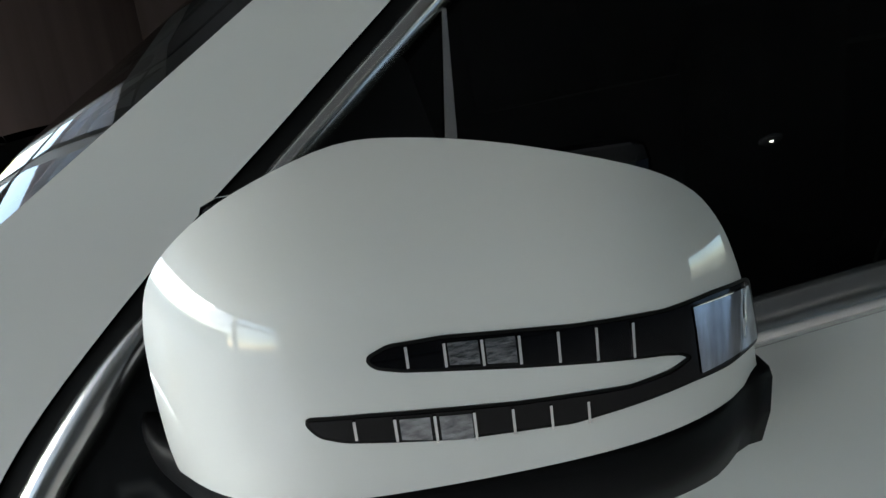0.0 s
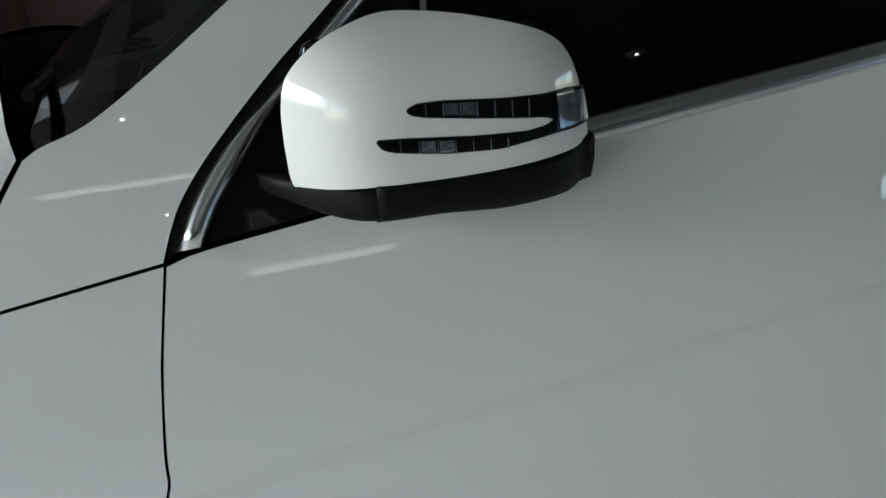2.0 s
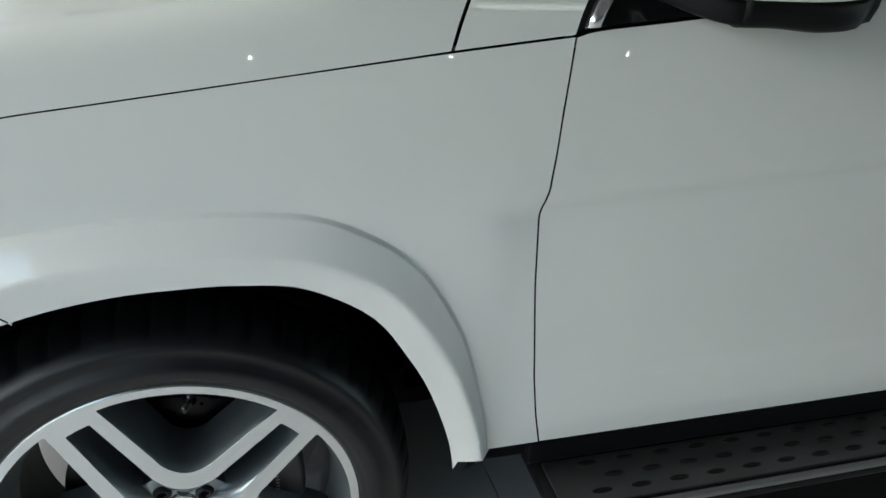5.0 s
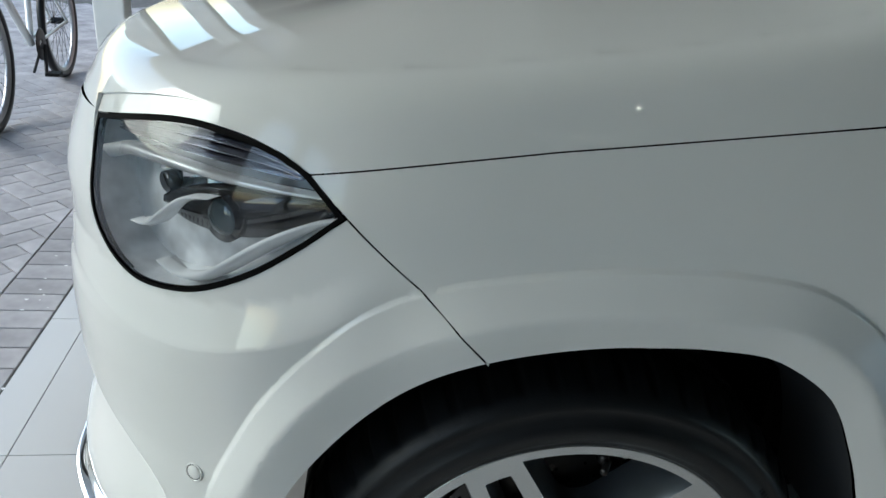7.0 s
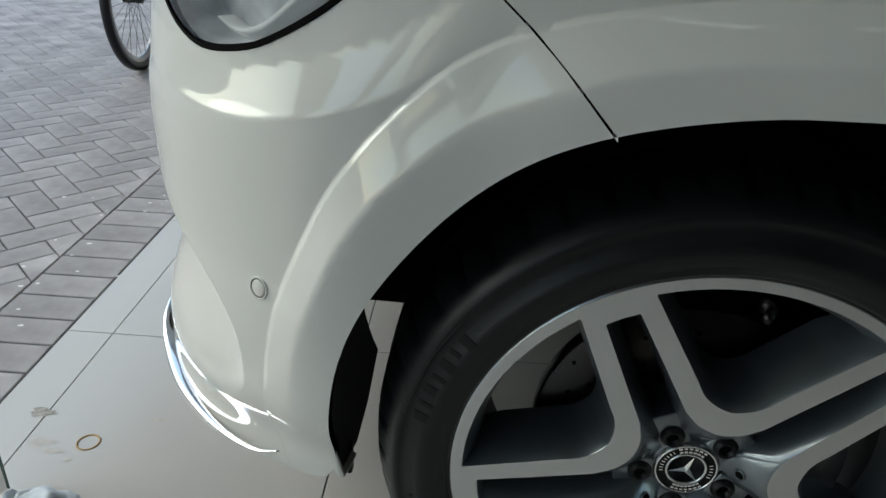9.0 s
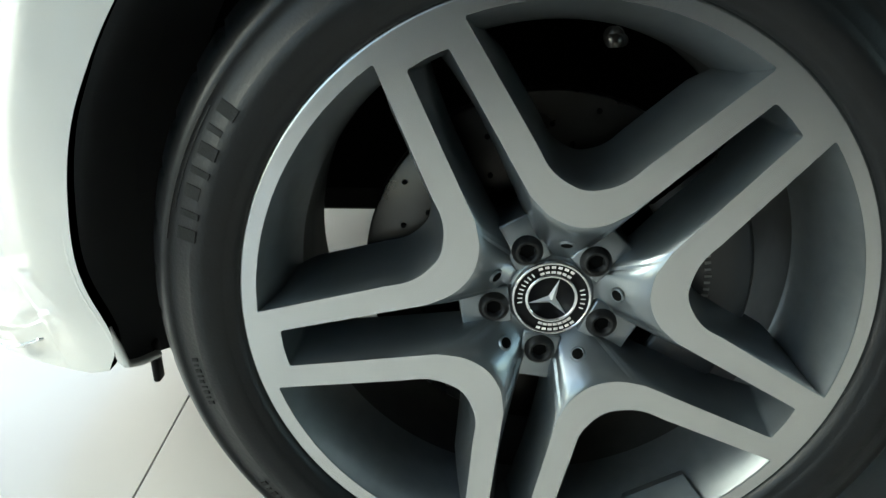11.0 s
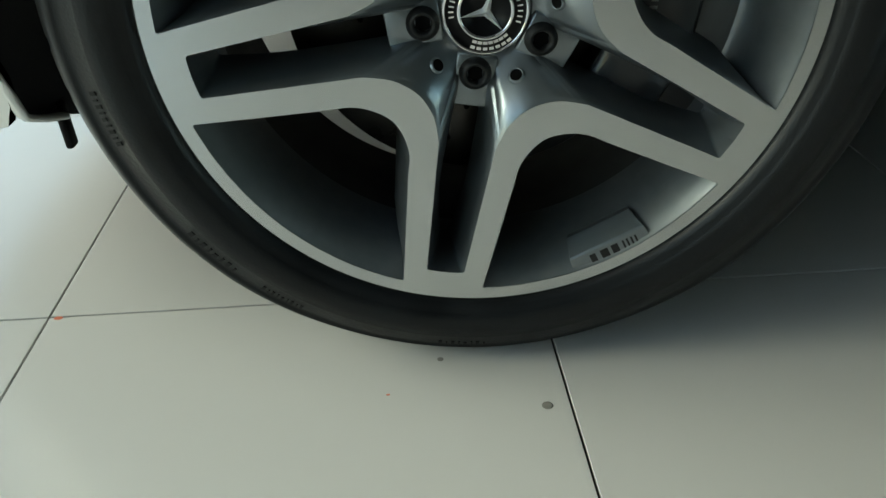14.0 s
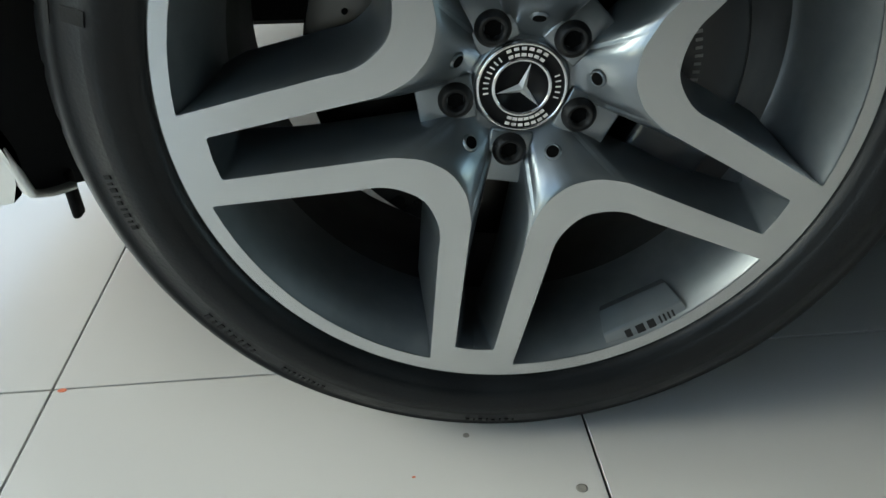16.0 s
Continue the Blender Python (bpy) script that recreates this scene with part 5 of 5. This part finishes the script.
for x, y in ((.2, -3.0), (2.2, -3.0), (1.2, -4.6)):
    s = tagged(new("strip_lamp"), "slim white ceiling strip lamp, switched on", "ceiling lamp", "strip lamps")
    s.location = (x, y, H_)
    part("body", box(bmesh.new(), (-.62, -.05, -.05), (.62, .05, 0), .006), FRAME, s)
    part("tube", box(bmesh.new(), (-.58, -.02, -.075), (.58, .02, -.051), .008), TUBE, s, "glowing white tube")
# ceiling spots
SPOT = glow("spot_glow", (1, .97, .93), 30)
for i, (x, y) in enumerate(((.2, -2.2), (1.6, -2.2), (3.0, -2.2), (.2, -3.6), (1.6, -3.6), (3.0, -3.6), (1.0, 2.5), (3.0, 2.5), (5, -2.2), (5, 2.5))):
    s = tagged(new("ceiling_spot"), "small round recessed ceiling spotlight", "spotlight", "ceiling spots")
    s.location = (x, y, H_)
    bm = bmesh.new()
    cyl(bm, .055, .065, .02, Matrix.Translation((0, 0, -.01)), 24)
    part("trim_ring", smooth(bm), FRAME, s)
    bm = bmesh.new()
    cyl(bm, .008, .008, .004, Matrix.Translation((0, 0, -.023)), 24)
    part("bulb", bm, SPOT, s)


# ---- bicycle outside ----
BIKE = material("bicycle_white", (.70, .70, .69), .3, coat=.6)
bike = tagged(new("bicycle"), "white bicycle with black tyres standing on its kickstand", "bicycle")
A, B = Vector((-2.24, 3.15, -.004)), Vector((-2.36, 4.45, -.004))
run = (B - A).normalized()
bike.matrix_world = Matrix.Translation(A) @ Matrix.Rotation(math.atan2(run.y, run.x), 4, "Z")
L, R_ = (B - A).length, .37


def bike_wheel(x):
    w = part("wheel", lathe([(R_ - .022, -.020), (R_ - .045, -.016), (R_ - .058, 0), (R_ - .045, .016), (R_ - .022, .020), (R_ - .006, .019), (R_, 0), (R_ - .006, -.019), (R_ - .022, -.020)], 64), RUBBER, bike)
    w.location = (x, 0, R_)
    part("rim", lathe([(R_ - .047, -.014), (R_ - .072, -.011), (R_ - .072, .011), (R_ - .047, .014)], 64), material("bike_rim", (.35, .35, .36), .35, .9), w)
    bm = bmesh.new()
    for k in range(28):
        a, b = radians(k * 360 / 28), radians(k * 360 / 28 + (25 if k % 2 else -25))
        p, q = Vector((.02 * math.cos(b), .025 * (1 if k % 2 else -1), .02 * math.sin(b))), Vector(((R_ - .07) * math.cos(a), 0, (R_ - .07) * math.sin(a)))
        d = q - p
        cyl(bm, .0016, .0016, d.length, Matrix.Translation((p + q) / 2) @ d.to_track_quat("Z", "Y").to_matrix().to_4x4(), 4)
    part("spokes", bm, DISC, w)
    bm = bmesh.new()
    cyl(bm, .022, .022, .10, pose(0, 0, 0, 90, 0, 0), 16)
    part("axle_hub", bm, IRON, w)
    return w


bike_wheel(0)
bike_wheel(L)
head, seat_, bb, rearx = Vector((.20, 0, .98)), Vector((.86, 0, .92)), Vector((.72, 0, .33)), Vector((L, 0, R_))
for p, q, r in ((Vector((.26, 0, .80)), bb, .022), (Vector((.22, 0, .92)), Vector((.84, 0, .84)), .019), (bb, Vector((.87, 0, 1.05)), .018)):
    part("frame_tube", tube([p, (p + q) / 2, q], r, 12), BIKE, bike)
for sg in (-1, 1):
    o = Vector((0, .05 * sg, 0))
    part("fork_leg", tube([Vector((.22, .045 * sg, .74)), Vector((.10, .05 * sg, .55)), o + Vector((0, 0, R_))], .014, 10), BIKE, bike)
    part("chain_stay", tube([bb + o * .6, rearx + o], .010, 8), BIKE, bike)
    part("seat_stay", tube([Vector((.84, .02 * sg, .84)), rearx + o], .009, 8), BIKE, bike)
part("head_tube", tube([Vector((.22, 0, .72)), Vector((.17, 0, 1.05))], .021, 12), BIKE, bike)
part("handlebar", tube([Vector((.17, -.32, 1.08)), Vector((.13, -.1, 1.06)), Vector((.13, .1, 1.06)), Vector((.17, .32, 1.08))], .013, 10), SEAL, bike)
bm = bmesh.new()
box(bm, (.78, -.07, 1.05), (1.03, .07, 1.10), .025)
part("saddle", smooth(bm), SEAL, bike)
part("chainring", lathe([(.03, -.058), (.085, -.058), (.095, -.055), (.085, -.052), (.03, -.052)], 40), IRON, bike).location = bb
part("crank", tube([bb + Vector((0, -.075, 0)), bb + Vector((-.06, -.08, -.16))], .011, 8), IRON, bike)
bm = bmesh.new()
box(bm, (-.04, -.16, -.01), (.04, -.08, .01), .004, Matrix.Translation(bb + Vector((-.06, 0, -.16))))
part("pedal", bm, SEAL, bike)
part("kickstand", tube([Vector((L - .12, .06, .30)), Vector((L + .06, .22, .0))], .009, 8), IRON, bike)

# ---- small things on the floor ----
band_ = part("rubber_band", lathe([(.0190, .0), (.0195, .0016), (.0212, .0020), (.0225, .0012), (.0226, 0)], 40), material("ochre_rubber", (.42, .26, .10), .6))
band_.matrix_world = Matrix.Translation((-1.014, .350, 0)) @ Matrix.Rotation(radians(90), 4, "X") @ Matrix.Diagonal((1, 1, 1, 1))
tagged(band_, "thin ochre rubber band lying on the tiles", "rubber band")
bm = bmesh.new()
bmesh.ops.create_grid(bm, x_segments=40, y_segments=40, size=.062)
for v in bm.verts:
    d = v.co.length
    n = noise.fractal(v.co * 14, 1.0, 2.0, 4)
    k = max(0, 1 - (d / .12) ** 2)
    v.co.z = .006 + .045 * k * (.55 + .6 * n) + .004 * noise.noise(v.co * 60)
    v.co.x += .02 * noise.noise(v.co * 18 + Vector((3, 1, 0)))
    v.co.y += .02 * noise.noise(v.co * 18 + Vector((7, 5, 0)))
    v.co.z = max(v.co.z, .001)
cloth = part("cleaning_cloth", smooth(bm), material("pale_blue_cloth", (.62, .68, .76), .9, vary=.08, vscale=30, bump=.3, bscale=900))
cloth.location = (-1.012, .140, 0)
tagged(cloth, "crumpled pale blue cleaning cloth on the tiles", "cloth")
for x, y, r in ((.061, -.076, .0058), (-.048, .0, .0035), (-.36, .42, .003)):
    st = part("floor_spot", lathe([(0, .0), (r * .7, .0004), (r, .0003), (r * 1.05, -.0002)], 20), material("grey_spot", (.22, .21, .19), .7))
    st.matrix_world = Matrix.Translation((x, y, 0)) @ Matrix.Rotation(radians(-90), 4, "X") @ Matrix.Diagonal((1, -1, .9, 1))
    tagged(st, "small grey spot of dried dirt on a tile", "dirt spot")

for x, y, r in ((-.512, .099, .0055), (-.105, -.052, .002)):
    st = part("floor_spot", lathe([(0, .0), (r * .7, .0004), (r, .0003), (r * 1.05, -.0002)], 14), material("red_spot", (.62, .16, .08), .7))
    st.matrix_world = Matrix.Translation((x, y, 0)) @ Matrix.Rotation(radians(-90), 4, "X") @ Matrix.Diagonal((1, -1, .6, 1))
    tagged(st, "tiny red fleck of paint on a floor tile", "paint fleck")

# a chipped tile corner, smudges on the tiles and flecks of paint on the paving
def blob(bm, x, y, rx, ry, z, rnd, n=22):
    """A flat patch with an uneven edge and a low crown."""
    ring = []
    ph = rnd.uniform(0, 6.28)
    for i in range(n):
        a = 2 * math.pi * i / n
        k = 1 + .22 * math.sin(3 * a + ph) + .14 * math.sin(7 * a + 2 * ph) + rnd.uniform(-.08, .08)
        ring.append(bm.verts.new((x + rx * k * math.cos(a), y + ry * k * math.sin(a), z)))
    c = bm.verts.new((x, y, z + .0003))
    for i in range(n):
        bm.faces.new((c, ring[i], ring[(i + 1) % n]))
    return bm


rnd = random.Random(8)
chip = part("chipped_corner", blob(bmesh.new(), -1.150, .420, .026, .014, .0006, rnd), material("bare_screed", (.36, .345, .32), .95, vary=.35, vscale=90, bump=.6, bscale=200))
tagged(chip, "grey chipped patch at the corner of a tile", "chipped tile")
SMUDGE = material("brown_smudge", (.505, .48, .445), .35, vary=.10, vscale=50)
for x, y, rx, ry in ((-1.105, .338, .026, .012), (-1.070, .318, .020, .008), (-1.030, .300, .010, .005), (-1.000, .225, .018, .010), (-.905, .432, .014, .007)):
    tagged(part("floor_smudge", blob(bmesh.new(), x, y, rx, ry, .0005, rnd), SMUDGE), "faint brown smudge on a floor tile", "smudge", "floor smudges")
bm = bmesh.new()
for k in range(34):
    r = rnd.uniform(.002, .008)
    blob(bm, rnd.uniform(-1.75, -1.27), rnd.uniform(.3, 2.2), r, r * .7, -.0034, rnd, 9)
tagged(part("paint_flecks", bm, material("white_fleck", (.78, .78, .77), .6)), "small white paint flecks on the block paving", "paint flecks", kind="stuff")

# ---- across the street ----
STUCCO = material("cream_stucco", (.70, .68, .63), .85, vary=.08, vscale=1.2, bump=.2, bscale=30)
PANE = material("far_window_glass", (.05, .07, .09), .08, coat=.6)
LEAF = material("leaf_green", (.06, .11, .03), .6, vary=.4, vscale=3)
BARK = material("bark", (.12, .09, .07), .9, vary=.3, vscale=12, bump=.6, bscale=30)
house = tagged(new("building"), "cream low building across the street", "building")
bm = bmesh.new()
box(bm, (-36, -14, 0), (-28, 26, 4.6))
box(bm, (-28.25, -14.2, 4.6), (-27.8, 26.2, 4.9))
part("wall", bm, STUCCO, house)
for st in range(1):
    for k in range(12):
        y = -12.5 + k * 3.2
        bm = bmesh.new()
        box(bm, (-28.02, y, .9 + st * 3.4), (-27.94, y + 1.7, 2.6 + st * 3.4), .02)
        w = part("window", bm, FRAME, house)
        bm = bmesh.new()
        box(bm, (-27.95, y + .1, 1.0 + st * 3.4), (-27.925, y + .8, 2.5 + st * 3.4))
        box(bm, (-27.95, y + .9, 1.0 + st * 3.4), (-27.925, y + 1.6, 2.5 + st * 3.4))
        part("pane", bm, PANE, w)


def tree(x, y, h, seed):
    rnd = random.Random(seed)
    t = tagged(new("tree"), "leafy green street tree with a slim trunk", "tree", "street trees")
    t.location = (x, y, 0)
    top = Vector((rnd.uniform(-.2, .2), rnd.uniform(-.2, .2), h * .62))
    part("trunk", tube([Vector((0, 0, -.05)), top * .5 + Vector((.06, 0, 0)), top], .13, 10, lambda u: 1.15 - .65 * u), BARK, t)
    ends = []
    for k in range(9):
        a = rnd.uniform(0, 6.28)
        s0 = top * rnd.uniform(.6, 1.0)
        e = s0 + Vector((math.cos(a) * rnd.uniform(.7, 1.5), math.sin(a) * rnd.uniform(.7, 1.5), rnd.uniform(.5, 1.6)))
        part("limb", tube([s0, s0.lerp(e, .5) + Vector((0, 0, .1)), e], .05, 6, lambda u: 1 - .7 * u), BARK, t)
        ends.append(e)
    V, F = [], []
    for e in ends:
        for k in range(170):
            d = Vector((rnd.gauss(0, 1), rnd.gauss(0, 1), rnd.gauss(0, .75)))
            c = e + d * .42
            ax = Vector((rnd.gauss(0, 1), rnd.gauss(0, 1), rnd.gauss(0, 1))).normalized()
            bx = ax.orthogonal().normalized()
            r = rnd.uniform(.05, .10)
            n0 = len(V)
            V += [c - ax * r, c + bx * r * .5, c + ax * r, c - bx * r * .5]
            F.append((n0, n0 + 1, n0 + 2, n0 + 3))
    part("crown", sheet("crown", V, F, smooth=False), LEAF, t)


for k, (x, y, h) in enumerate(((-19.5, -9.5, 4.2), (-19.6, 11.4, 4.4))):
    tree(x, y, h, k + 3)
